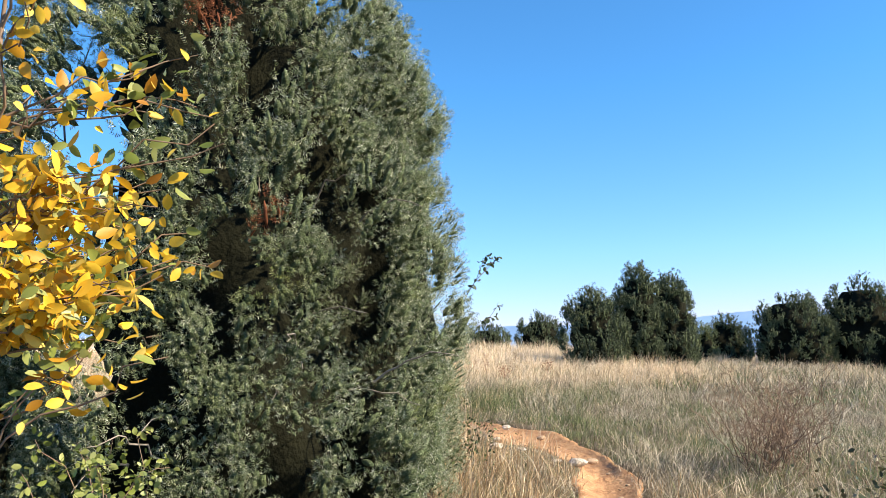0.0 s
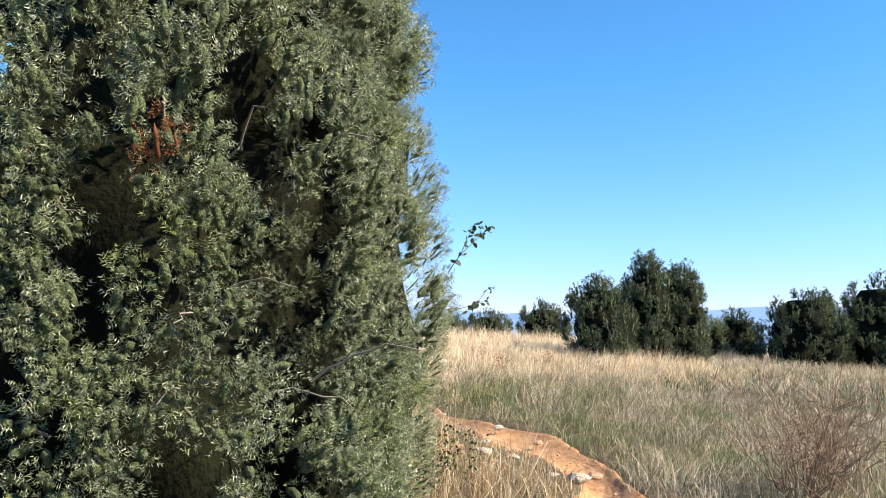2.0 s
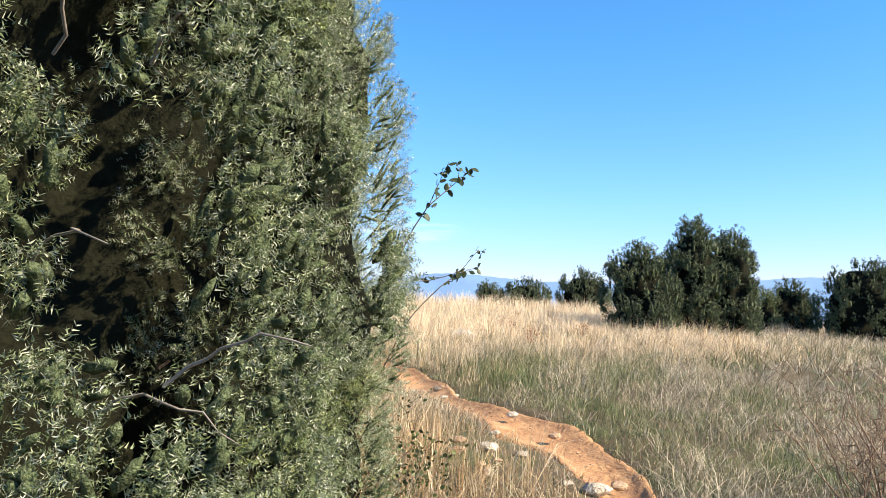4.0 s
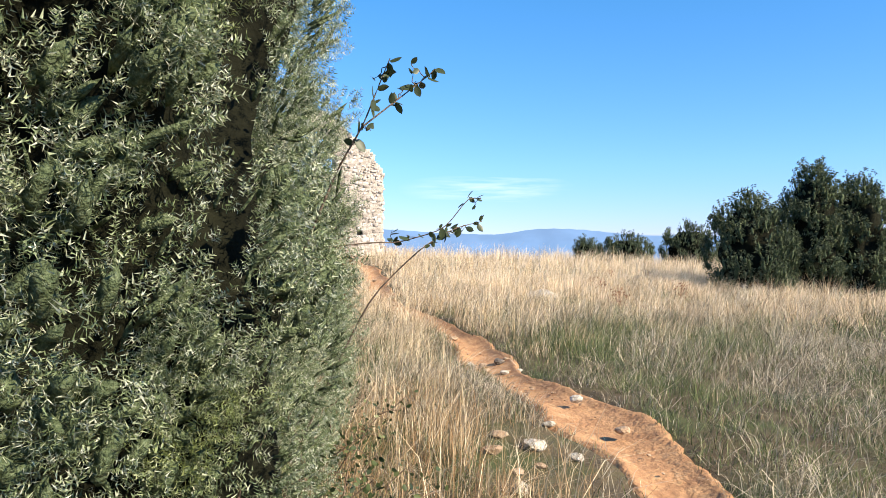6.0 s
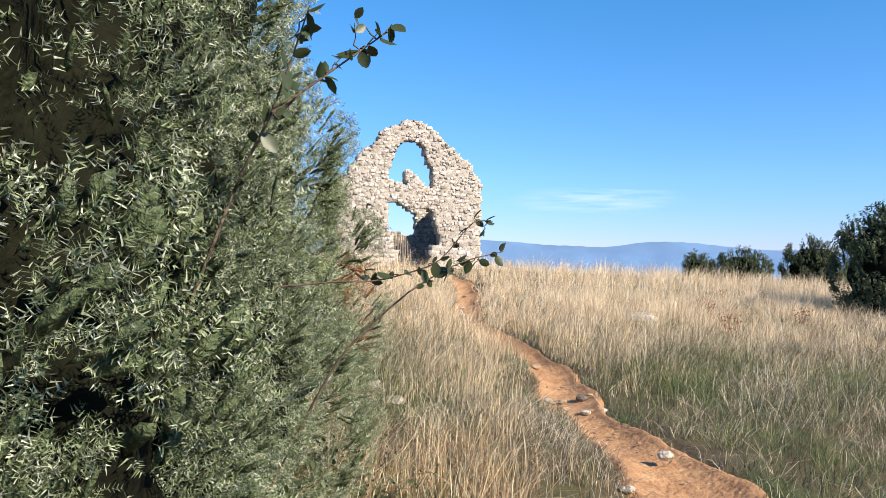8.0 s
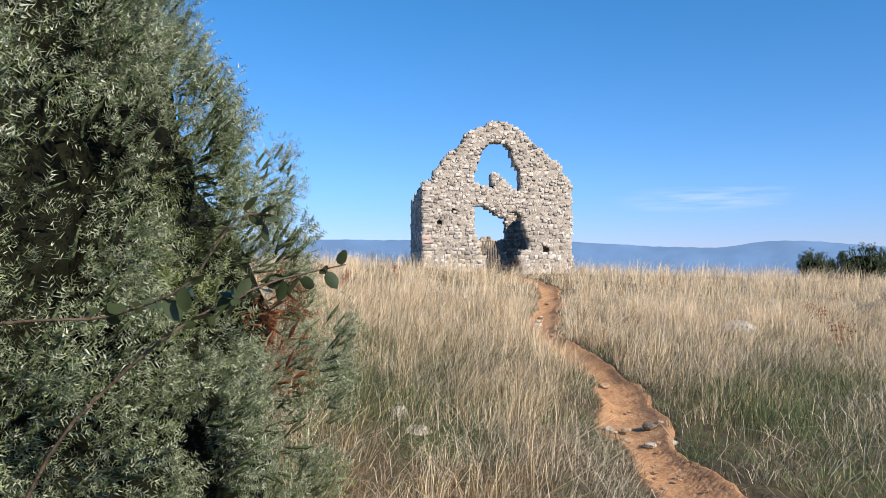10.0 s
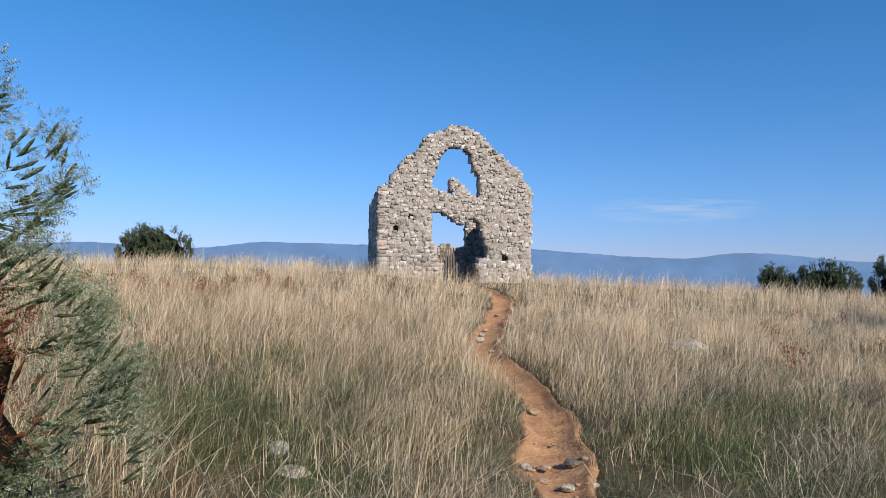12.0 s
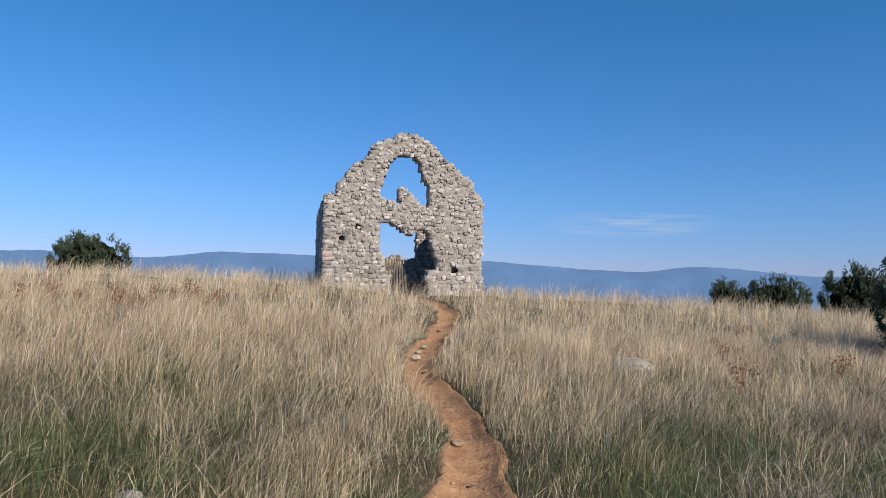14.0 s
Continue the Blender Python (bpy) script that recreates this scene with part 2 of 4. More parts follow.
# ---- the lie of the land ----
G_Y = [-60, -7, -4, 0, 4, 10, 16, 23, 27, 40, 60, 200, 900, 4800]
G_Z = [-0.3, -0.15, -0.05, 0.08, 0.2, 0.52, 0.82, 1.22, 1.25, 0.5, -1.5, -22, -60, -90]
TRACK = [(-13.0, -19.0), (-6.2, -8.8), (-3.7, -5.3), (-2.1, -3.2), (-0.95, -1.65), (-0.3, -0.75), (0.0, 0.0), (0.1, 0.9), (0.12, 2.0), (0.06, 3.2), (0.12, 4.2),
         (0.28, 5.2), (0.32, 6.2), (0.1, 7.4), (-0.11, 8.5), (-0.03, 9.8), (0.2, 11.6), (0.47, 13.2), (0.82, 16.2), (0.98, 18.0), (0.75, 20.0), (0.1, 22.0), (0.0, 24.2)]


def land(x, y):
    """Height of the open ground."""
    x, y = np.asarray(x, float), np.asarray(y, float)
    z = np.interp(y, G_Y, G_Z)
    near = np.clip((y + 3) / 5, 0, 1) * np.clip((60 - y) / 30, 0, 1)
    z = z + (0.11 * np.clip(-x - 0.3, 0, 2.2) + 0.03 * np.clip(-x - 2.5, 0, 7)) * near
    z = z - 0.03 * np.clip(x - 1.5, 0, 40) - 0.03 * np.clip(x - 10, 0, 40)
    z = z - 0.02 * np.clip(np.abs(x) - 60, 0, 3000)
    z = z + 0.03 * np.sin(1.7 * x + 0.6 * y) * np.sin(1.3 * y - 0.5 * x) + 0.012 * np.sin(5.1 * x + 2.2) * np.sin(4.3 * y)
    return z


tk = np.array(TRACK)
tk_s = np.concatenate([[0], np.cumsum(np.linalg.norm(np.diff(tk, axis=0), axis=1))])


def smooth_line(n):
    """Points evenly spaced on a rounded track."""
    s = np.linspace(0, tk_s[-1], n)
    p = np.stack([np.interp(s, tk_s, tk[:, 0]), np.interp(s, tk_s, tk[:, 1])], 1)
    k = 9
    q = np.pad(p, ((k, k), (0, 0)), "edge")
    return s, np.stack([np.convolve(q[:, i], np.ones(2 * k + 1) / (2 * k + 1), "valid") for i in (0, 1)], 1)


ts, tp = smooth_line(560)
BEND = tk_s[8]          # where the path spreads out in its lower bend


def half_width(s):
    return 0.21 + 0.03 * np.sin(1.9 * s) + 0.022 * np.sin(4.7 * s + 1) + 0.11 * np.exp(-((s - BEND + 0.5) / 0.8) ** 2)


def track_distance(x, y):
    """Signed distance to the track, in half widths; negative on its western side."""
    x, y = np.ravel(x), np.ravel(y)
    out = np.full(len(x), 99.0)
    nearby = np.where((x > -16) & (x < 5) & (y > -22) & (y < 27))[0]
    d = np.gradient(tp, axis=0)
    d /= np.linalg.norm(d, axis=1)[:, None]
    for c in np.array_split(nearby, max(1, len(nearby) // 4000)):
        r = np.stack([x[c], y[c]], 1)[:, None, :] - tp[None]
        i = (r ** 2).sum(2).argmin(1)
        rr = r[np.arange(len(c)), i]
        side = np.sign(d[i, 0] * rr[:, 1] - d[i, 1] * rr[:, 0])
        out[c] = -side * np.linalg.norm(rr, axis=1) / half_width(ts[i])
    return out


gx = np.unique(np.concatenate([np.arange(-7, 6.01, 0.12), np.linspace(-60, -7, 42), np.linspace(6, 70, 52), -np.geomspace(60, 4700, 14), np.geomspace(70, 4700, 14)]).round(3))
gy = np.unique(np.concatenate([np.arange(-9, 14.01, 0.16), np.linspace(14, 60, 90), np.linspace(-60, -9, 30), -np.geomspace(60, 4700, 12), np.geomspace(60, 4700, 16)]).round(3))
GX, GY = np.meshgrid(gx, gy)
gd = np.abs(track_distance(GX, GY)).reshape(GX.shape)
GZ = land(GX, GY) - 0.10 * np.clip(1.2 - gd, 0, 0.4) / 0.4
nx, ny = len(gx), len(gy)
ii, jj = np.meshgrid(np.arange(nx - 1), np.arange(ny - 1))
q = (jj * nx + ii).ravel()
ground = piece("ground", np.stack([GX.ravel(), GY.ravel(), GZ.ravel()], 1), np.stack([q, q + 1, q + nx + 1, q + nx], 1), M_SOIL, smooth=True)
tagged(ground, "rough turf and soil of a dry hilltop meadow", "ground", kind="structure")

# trodden path: a worn trough with a crumbled edge
nd = np.gradient(tp, axis=0)
nd /= np.linalg.norm(nd, axis=1)[:, None]
side = np.stack([nd[:, 1], -nd[:, 0]], 1)
cols = np.linspace(-1.25, 1.25, 21)
rng = np.random.default_rng(5)
ragged = np.convolve(rng.normal(0, 1, len(ts) + 6), np.ones(7) / 7, 'valid')
edge = 1 + 0.16 * ragged[:, None] + rng.normal(0, 0.03, (len(ts), 1))
pw = half_width(ts)[:, None] * cols[None] * edge
PX, PY = tp[:, :1] + side[:, :1] * pw, tp[:, 1:] + side[:, 1:] * pw
trough = -0.06 + 0.06 * np.abs(cols[None]) ** 2.2 - 0.35 * np.clip(np.abs(cols[None]) - 1.05, 0, 1)
PZ = land(PX, PY) + trough + rng.normal(0, 0.004, PX.shape) + 0.008 * np.sin(PX * 11 + PY * 3) * np.sin(PY * 7)
nc = len(cols)
ii, jj = np.meshgrid(np.arange(nc - 1), np.arange(len(ts) - 1))
q = (jj * nc + ii).ravel()
path_strip = piece("path", np.stack([PX.ravel(), PY.ravel(), PZ.ravel()], 1), np.stack([q, q + 1, q + nc + 1, q + nc], 1), M_PATH, smooth=True)
tagged(path_strip, "narrow trodden footpath of red-orange earth winding uphill", "path", kind="structure")

# ---- far hills across the water ----
def hills(name, dist, az0, az1, ridge, colour, label):
    """A long hill range, ridge and slopes, with distance haze as painted blue glow."""
    m = bpy.data.materials.new(name)
    m.use_nodes = True
    n, l = m.node_tree.nodes, m.node_tree.links
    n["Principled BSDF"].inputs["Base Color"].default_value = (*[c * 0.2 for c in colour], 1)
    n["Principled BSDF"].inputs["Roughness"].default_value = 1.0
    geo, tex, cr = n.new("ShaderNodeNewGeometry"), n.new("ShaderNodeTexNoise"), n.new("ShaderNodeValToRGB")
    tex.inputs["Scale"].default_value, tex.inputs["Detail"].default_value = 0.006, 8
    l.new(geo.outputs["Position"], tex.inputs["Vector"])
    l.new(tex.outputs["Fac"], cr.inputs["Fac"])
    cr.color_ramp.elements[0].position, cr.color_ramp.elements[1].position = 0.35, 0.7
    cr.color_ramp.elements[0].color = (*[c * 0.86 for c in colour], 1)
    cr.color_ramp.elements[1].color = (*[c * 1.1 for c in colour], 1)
    # emission stands in for the hazy air in front of the slopes
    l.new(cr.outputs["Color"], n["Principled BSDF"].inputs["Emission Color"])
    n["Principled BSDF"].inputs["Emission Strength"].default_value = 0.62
    az = np.radians(np.linspace(az0, az1, 260))
    h = ridge(np.degrees(az))
    rows = []
    for k, (dd, hh) in enumerate([(0, 0.0), (150, 0.35), (300, 0.72), (420, 1.0), (800, 0.4)]):
        wob = 1 + 0.03 * np.sin(az * 90 + k) + 0.02 * np.sin(az * 230 + 2 * k) if k in (1, 2) else 1.0
        rows.append(np.stack([np.sin(az) * (dist + dd), np.cos(az) * (dist + dd), -400 + (h + 400) * (1 - (1 - hh) * 0.45) * wob if k else np.full(len(az), -400.0)], 1))
    v = np.concatenate(rows)
    w = len(az)
    ii, jj = np.meshgrid(np.arange(w - 1), np.arange(len(rows) - 1))
    q = (jj * w + ii).ravel()
    ob = piece(name, v, np.stack([q, q + 1, q + w + 1, q + w], 1), m, smooth=True)
    return tagged(ob, label, "hills", kind="structure")


RIDGE_AZ = [-70, -40, -27, -24.7, -20, -17.4, -13.5, -8.5, 0, 6.9, 15.2, 19.2, 21.9, 23.4, 25.1, 29.2, 32, 38, 44, 48, 53, 60, 75]
RIDGE_UP = [1.5, 1.6, 1.67, 1.84, 1.6, 1.52, 2.14, 2.10, 2.0, 1.93, 1.36, 1.27, 1.80, 1.66, 1.63, 1.12, 1.15, 0.9, 1.1, 1.5, 1.2, 1.0, 1.0]


def ridge_main(a):
    """Height of the skyline by azimuth, rounded a little."""
    h = sum(np.interp(a + d, RIDGE_AZ, RIDGE_UP) for d in np.linspace(-1.2, 1.2, 9)) / 9
    return np.tan(np.radians(h + 0.02 * np.sin(a * 5.3) + 0.015 * np.sin(a * 9.7 + 1))) * 4020


hills("hills", 3600, -70, 75, ridge_main, (0.155, 0.30, 0.56), "long range of hills across the water, haze painted as blue glow")

# a thin streak of high cloud, its sunlit white painted as emission
cm = bpy.data.materials.new("thin_cloud")
cm.use_nodes = True
n, l = cm.node_tree.nodes, cm.node_tree.links
n.remove(n["Principled BSDF"])
tc, mp, tx, gr, mr, ml, em, tr, mx = (n.new(k) for k in ("ShaderNodeTexCoord", "ShaderNodeMapping", "ShaderNodeTexNoise", "ShaderNodeTexGradient", "ShaderNodeMapRange", "ShaderNodeMath", "ShaderNodeEmission", "ShaderNodeBsdfTransparent", "ShaderNodeMixShader"))
gm = n.new("ShaderNodeMapping")
gr.gradient_type = "SPHERICAL"
l.new(tc.outputs["Generated"], mp.inputs["Vector"])
mp.inputs["Scale"].default_value = (1.2, 4.0, 6.0)
l.new(mp.outputs["Vector"], tx.inputs["Vector"])
tx.inputs["Scale"].default_value, tx.inputs["Detail"].default_value = 1.4, 4
mr.inputs["From Min"].default_value, mr.inputs["From Max"].default_value, mr.inputs["To Max"].default_value = 0.36, 0.8, 0.8
l.new(tx.outputs["Fac"], mr.inputs["Value"])
gm.inputs["Location"].default_value, gm.inputs["Scale"].default_value = (-1, -1, -1), (2, 2, 2)
l.new(tc.outputs["Generated"], gm.inputs["Vector"])
l.new(gm.outputs["Vector"], gr.inputs["Vector"])
ml.operation = "MULTIPLY"
l.new(mr.outputs["Result"], ml.inputs[0])
l.new(gr.outputs["Fac"], ml.inputs[1])
em.inputs["Color"].default_value, em.inputs["Strength"].default_value = (0.78, 0.89, 1.0, 1), 0.75
l.new(ml.outputs["Value"], mx.inputs["Fac"])
l.new(tr.outputs["BSDF"], mx.inputs[1])
l.new(em.outputs["Emission"], mx.inputs[2])
l.new(mx.outputs["Shader"], n["Material Output"].inputs["Surface"])
az = np.radians(np.linspace(7, 27, 24))
ca = np.degrees(az)
lo, hi = 290 - 3.0 * (ca - 17), 430 - 3.0 * (ca - 17)
v = np.concatenate([np.stack([np.sin(az) * 4300, np.cos(az) * 4300, z], 1) for z in (lo, hi)])
q = np.arange(23)
cloud = piece("cloud", v, np.stack([q, q + 1, q + 25, q + 24], 1), cm)
cloud.visible_shadow = False
tagged(cloud, "thin white streak of high cloud", "cloud", kind="structure")

# ---- junipers ----
def sprig(rng, segs, per, length, needle, thick):
    """A juniper shoot along +z: whorls of thin needles on one stem."""
    bend = rng.normal(0, 0.15, 2)
    v, f = [], []
    for i in range(segs):
        z0 = length * i / segs
        z1 = z0 + thick
        a, b = len(v), len(v) + 1
        v += [(bend[0] * z0 * z0 / length, bend[1] * z0 * z0 / length, z0), (bend[0] * z1 * z1 / length, bend[1] * z1 * z1 / length + thick * 0.4, z1)]
        a0 = rng.uniform(0, 6.28)
        for k in range(per):
            th = a0 + k * 6.283 / per + rng.normal(0, 0.25)
            out = needle * rng.uniform(0.75, 1.15) * (1.0 - 0.35 * i / segs)
            f.append((a, b, len(v)))
            v.append((v[a][0] + math.cos(th) * out, v[a][1] + math.sin(th) * out, z0 + out * rng.uniform(0.5, 1.1)))
    return np.array(v, float), np.array(f, np.int32)


def unit(a):
    return a / (np.linalg.norm(a, axis=-1, keepdims=True) + 1e-9)


def plume_body(rng):
    """A lumpy spindle along +z, one unit long and one across: the dense inside of a foxtail of needles."""
    v, f = [(0, 0, 0.0)], []
    for z, r in ((0.3, 0.9), (0.68, 0.8)):
        for j in range(5):
            k = r * rng.uniform(0.65, 1.2)
            v.append((math.cos(j * 1.257 + z * 2) * k, math.sin(j * 1.257 + z * 2) * k, z + rng.normal(0, 0.08)))
    v.append((0, 0, 1.0))
    for j in range(5):
        n = (j + 1) % 5
        f += [(0, 1 + n, 1 + j), (1 + j, 1 + n, 6 + n), (1 + j, 6 + n, 6 + j), (6 + j, 6 + n, 11)]
    return np.array(v, float), np.array(f, np.int32)


def stretched(template, pos, dirs, wide, long, rng):
    """Copies of a unit template (along +z) at pos, along dirs, each with a width and a length of its own."""
    tv, tf = template
    n = len(pos)
    x = unit(np.cross(dirs, rng.normal(size=(n, 3))))
    y = np.cross(dirs, x)
    v = (tv[None, :, 0:1] * x[:, None] + tv[None, :, 1:2] * y[:, None]) * wide[:, None, None] + tv[None, :, 2:3] * dirs[:, None] * long[:, None, None] + pos[:, None]
    return v.reshape(-1, 3), (tf[None] + (np.arange(n) * len(tv))[:, None, None]).reshape(-1, 3)


def crown_plumes(rng, centre, base, height, radius, profile, bunches, per, size, facing, upright, reach, gap=-0.6):
    """Foxtails of foliage gathered in domed bunches over a lumpy crown: roots, ways, lengths, widths and which face the open side."""
    cx, cy = centre
    ph = rng.uniform(0, 6.28, 3)
    R, A, L, W, F = [], [], [], [], []
    made, k = 0, 0
    while made < bunches:
        k += 1
        th, u = (k * 2.39996) % 6.28319 + rng.normal(0, 0.1), (k * 0.41421356) % 1.0
        face = math.cos(th) * facing[0] + math.sin(th) * facing[1]
        if face < -0.32 and rng.uniform() > 0.3:
            continue
        z = height * u
        if noise.noise(Vector((cx + math.cos(th) * radius, cy + math.sin(th) * radius, z)) * 2.4 + Vector((ph[1], 0, 0))) < gap:
            continue
        made += 1
        r = radius * np.interp(u, profile[0], profile[1])
        q = Vector((cx + math.cos(th) * r, cy + math.sin(th) * r, base + z))
        lump = 1 + 0.15 * noise.noise(q * (1.7 / radius) + Vector((ph[0], 0, 0))) + 0.10 * noise.noise(q * 4.2)
        out = np.array([math.cos(th), math.sin(th), 0.0])
        side_way = np.array([-math.sin(th), math.cos(th), 0.0])
        top = np.array([cx, cy, base + z]) + out * r * min(lump, 1.1) * rng.uniform(0.9, 1.03)
        lean = out * rng.uniform(0.5, 0.9) * (1 - 0.7 * upright) + np.array([0, 0, rng.uniform(0.35, 0.8) + upright])
        n = int(per * rng.uniform(0.75, 1.3))
        d = np.sqrt(rng.uniform(0, 1, n))
        a = rng.uniform(0, 6.283, n)
        s = reach * rng.uniform(0.75, 1.2)
        off = (np.cos(a)[:, None] * side_way + np.sin(a)[:, None] * np.array([0, 0, 1.1])) * (d * s)[:, None]
        axis = unit(lean + off / s * 0.55 * (1 - 0.6 * upright) + rng.normal(0, 0.16, (n, 3)))
        long = size * rng.uniform(0.6, 1.1, n) * (1 + 0.35 * upright)
        R.append(top + off - out * (0.5 * s * d * d)[:, None] - axis * (long * 0.5)[:, None])
        A.append(axis)
        L.append(long)
        W.append(size * rng.uniform(0.24, 0.38, n) * (1 - 0.15 * upright))
        F.append(np.full(n, face >= -0.32))
    return tuple(np.concatenate(a) for a in (R, A, L, W, F))


PROFILE_TALL = ([0, 0.08, 0.25, 0.5, 0.68, 0.8, 0.9, 1.0], [0.8, 0.94, 0.98, 0.98, 0.94, 0.74, 0.48, 0.12])
PROFILE_CONE = ([0, 0.1, 0.3, 0.5, 0.75, 1.0], [0.85, 1.0, 0.95, 0.70, 0.30, 0.05])
PROFILE_COLUMN = ([0, 0.1, 0.4, 0.75, 0.92, 1.0], [0.8, 0.95, 1.0, 0.95, 0.6, 0.15])
PROFILE_BUSH = ([0, 0.2, 0.5, 0.8, 1.0], [0.9, 1.0, 0.95, 0.7, 0.3])


def inner_mass(rng, centre, base, height, radius, profile, share=0.6, wob=0.14):
    """Dense inside of a crown, a lumpy closed body, near-black for gap shade."""
    us, ths = np.linspace(0, 0.93, 22), np.linspace(0, 2 * math.pi, 28, endpoint=False)
    ph = rng.uniform(0, 6.28, 4)
    v, f = [], []
    for u in us:
        for th in ths:
            k = 1 + wob * math.sin(4 * th + 9 * u + ph[0]) + wob * math.sin(7 * th - 13 * u + ph[1]) + rng.normal(0, 0.05)
            r = radius * np.interp(u, *profile) * share * k
            v.append((centre[0] + math.cos(th) * r, centre[1] + math.sin(th) * r, base + u * height))
    n = len(ths)
    for i in range(len(us) - 1):
        for j in range(n):
            a, b = i * n + j, i * n + (j + 1) % n
            f += [(a, b, b + n), (a, b + n, a + n)]
    v.append((*centre, base + height * 0.94))
    top = (len(us) - 1) * n
    f += [(top + j, top + (j + 1) % n, len(v) - 1) for j in range(n)]
    return np.array(v), np.array(f, np.int32)


def juniper(name, label, seed, centre, height, radius, profile, bunches, per, size, shoot, tips, mat, dead=(), facing=(0.8, -0.6), upright=0.0, core=0.66, limbs=9, group="", reach=0.22):
    rng = np.random.default_rng(seed)
    base = float(land(*centre))
    tree = new(name)
    tagged(tree, label, "juniper", group)
    # trunk with a few limbs
    stem = bent(rng, (*centre, base - 0.1), (centre[0] + 0.1, centre[1] - 0.05, base + height * 0.8), 0, 0.05, 8)
    piece("trunk", *tube(stem, np.linspace(0.03 + radius * 0.07, 0.02, 8), 8), M_BARK, tree, smooth=True)
    for k in range(limbs):
        s = stem[rng.integers(1, 4)]
        th = rng.uniform(0, 6.28)
        e = s + np.array([math.cos(th) * radius * 0.5, math.sin(th) * radius * 0.5, rng.uniform(0.2, 0.7) * min(1.2, height * 0.3)])
        piece("limb", *tube(bent(rng, s, e, 0.05, 0.05, 7), np.linspace(0.012 + radius * 0.012, 0.005, 7), 5), M_BARK, tree)
    # core coloured near-black so gaps in the foliage read as shade
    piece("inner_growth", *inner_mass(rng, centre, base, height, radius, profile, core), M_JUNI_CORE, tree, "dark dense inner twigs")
    R, A, L, W, F = crown_plumes(rng, centre, base + 0.04, height, radius, profile, bunches, per, size, facing, upright, reach)
    keep = R[:, 2] > land(R[:, 0], R[:, 1]) - 0.05
    R, A, L, W, F = R[keep], A[keep], L[keep], W[keep], F[keep]
    which = np.zeros(len(R), int)
    for k, (px, py, pz, pr) in enumerate(dead):
        which[((R + A * (L * 0.6)[:, None] - np.array([px, py, pz])) ** 2).sum(1) < (pr * rng.uniform(0.6, 1.1, len(R))) ** 2] = k + 1
    bodies = [plume_body(rng) for _ in range(4)]
    shoots = [sprig(rng, *shoot) for _ in range(5)]
    # a place on each foxtail for every shoot
    n = np.full(len(R), tips)
    i = np.repeat(np.arange(len(R)), n)
    along_it = 1 - rng.uniform(0, 1, len(i)) * 0.95
    rad = unit(np.cross(A[i], rng.normal(size=(len(i), 3))))
    girth = W[i] * np.interp(along_it, [0, 0.25, 0.55, 0.85, 1.0], [0.35, 0.7, 0.95, 0.6, 0.05])
    P = R[i] + A[i] * (L[i] * along_it)[:, None] + rad * (girth * rng.uniform(0.55, 1.1, len(i)))[:, None]
    D = unit(rad * (1.05 - 0.75 * along_it)[:, None] + A[i] * (0.45 + 0.6 * along_it)[:, None] + rng.normal(0, 0.18, (len(i), 3)))
    scale = rng.uniform(0.7, 1.25, len(i)) * np.where(F[i], 1.0, 1.1)
    pick, kind_of = rng.integers(0, 5, len(i)), rng.integers(0, 4, len(R))
    for k in range(len(dead) + 1):
        if not (which == k).any():
            continue
        green, rest = [], []
        for j in range(5):
            s = (pick == j) & (which[i] == k)
            if s.any():
                green.append(scatter(shoots[j], P[s], D[s], scale[s], rng))
        for j in range(4):
            s = (kind_of == j) & (which == k)
            if s.any():
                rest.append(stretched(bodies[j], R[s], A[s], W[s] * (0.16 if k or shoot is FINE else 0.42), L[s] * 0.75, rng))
        cr = piece("dead_sprig" if k else "crown", *join(green + rest if k else green), M_DEAD if k else mat, tree, "rust-brown dead needles" if k else "")
        tagged(cr, kind="stuff")
        if not k:
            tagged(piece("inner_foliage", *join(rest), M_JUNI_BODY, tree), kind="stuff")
    return tree


FINE, MID, COARSE = (4, 3, 0.038, 0.015, 0.0030), (3, 3, 0.040, 0.0185, 0.0046), (2, 3, 0.09, 0.05, 0.024)

tall_tree = juniper("juniper_tree", "tall dense grey-green juniper with rusty patches beside the path", 1, (-3.8, -1.25), 4.5, 1.55, PROFILE_TALL, 215, 15, 0.21, MID, 21, M_JUNI,
        [(-3.2, -2.45, 2.0, 0.17), (-3.38, -2.55, 1.88, 0.13), (-3.66, -2.35, 2.78, 0.16), (-4.2, -2.6, 3.1, 0.17), (-3.4, -2.85, 1.05, 0.16), (-3.9, -2.75, 1.95, 0.14), (-4.1, -2.75, 0.35, 0.18)], facing=(0.15, -0.99), limbs=14, core=0.5, reach=0.23)
rng = np.random.default_rng(12)
for k in range(12):
    s = np.array([rng.uniform(-4.6, -3.2), rng.uniform(-2.4, -2.1), rng.uniform(0.5, 2.4)])
    e = s + np.array([rng.uniform(-0.45, 0.45), -rng.uniform(0.35, 0.6), rng.uniform(-0.05, 0.2)])
    piece("bare_twig", *tube(bent(rng, s, e, 0.08, 0.015, 8), np.linspace(0.007, 0.002, 8), 4), M_GREYTWIG, tall_tree)
juniper("juniper_tree", "slender green juniper crowded against a taller one", 2, (-2.90, -1.2), 3.6, 0.84, PROFILE_COLUMN, 100, 15, 0.15, FINE, 14, M_JUNI, facing=(0.6, -0.8), limbs=7, reach=0.17)
juniper("juniper_tree", "green juniper with spiky needles and brambles at its foot", 3, (-2.95, -0.35), 3.3, 0.90, PROFILE_COLUMN, 100, 15, 0.15, FINE, 14, M_JUNI, facing=(0.7, -0.7), limbs=7, reach=0.17)
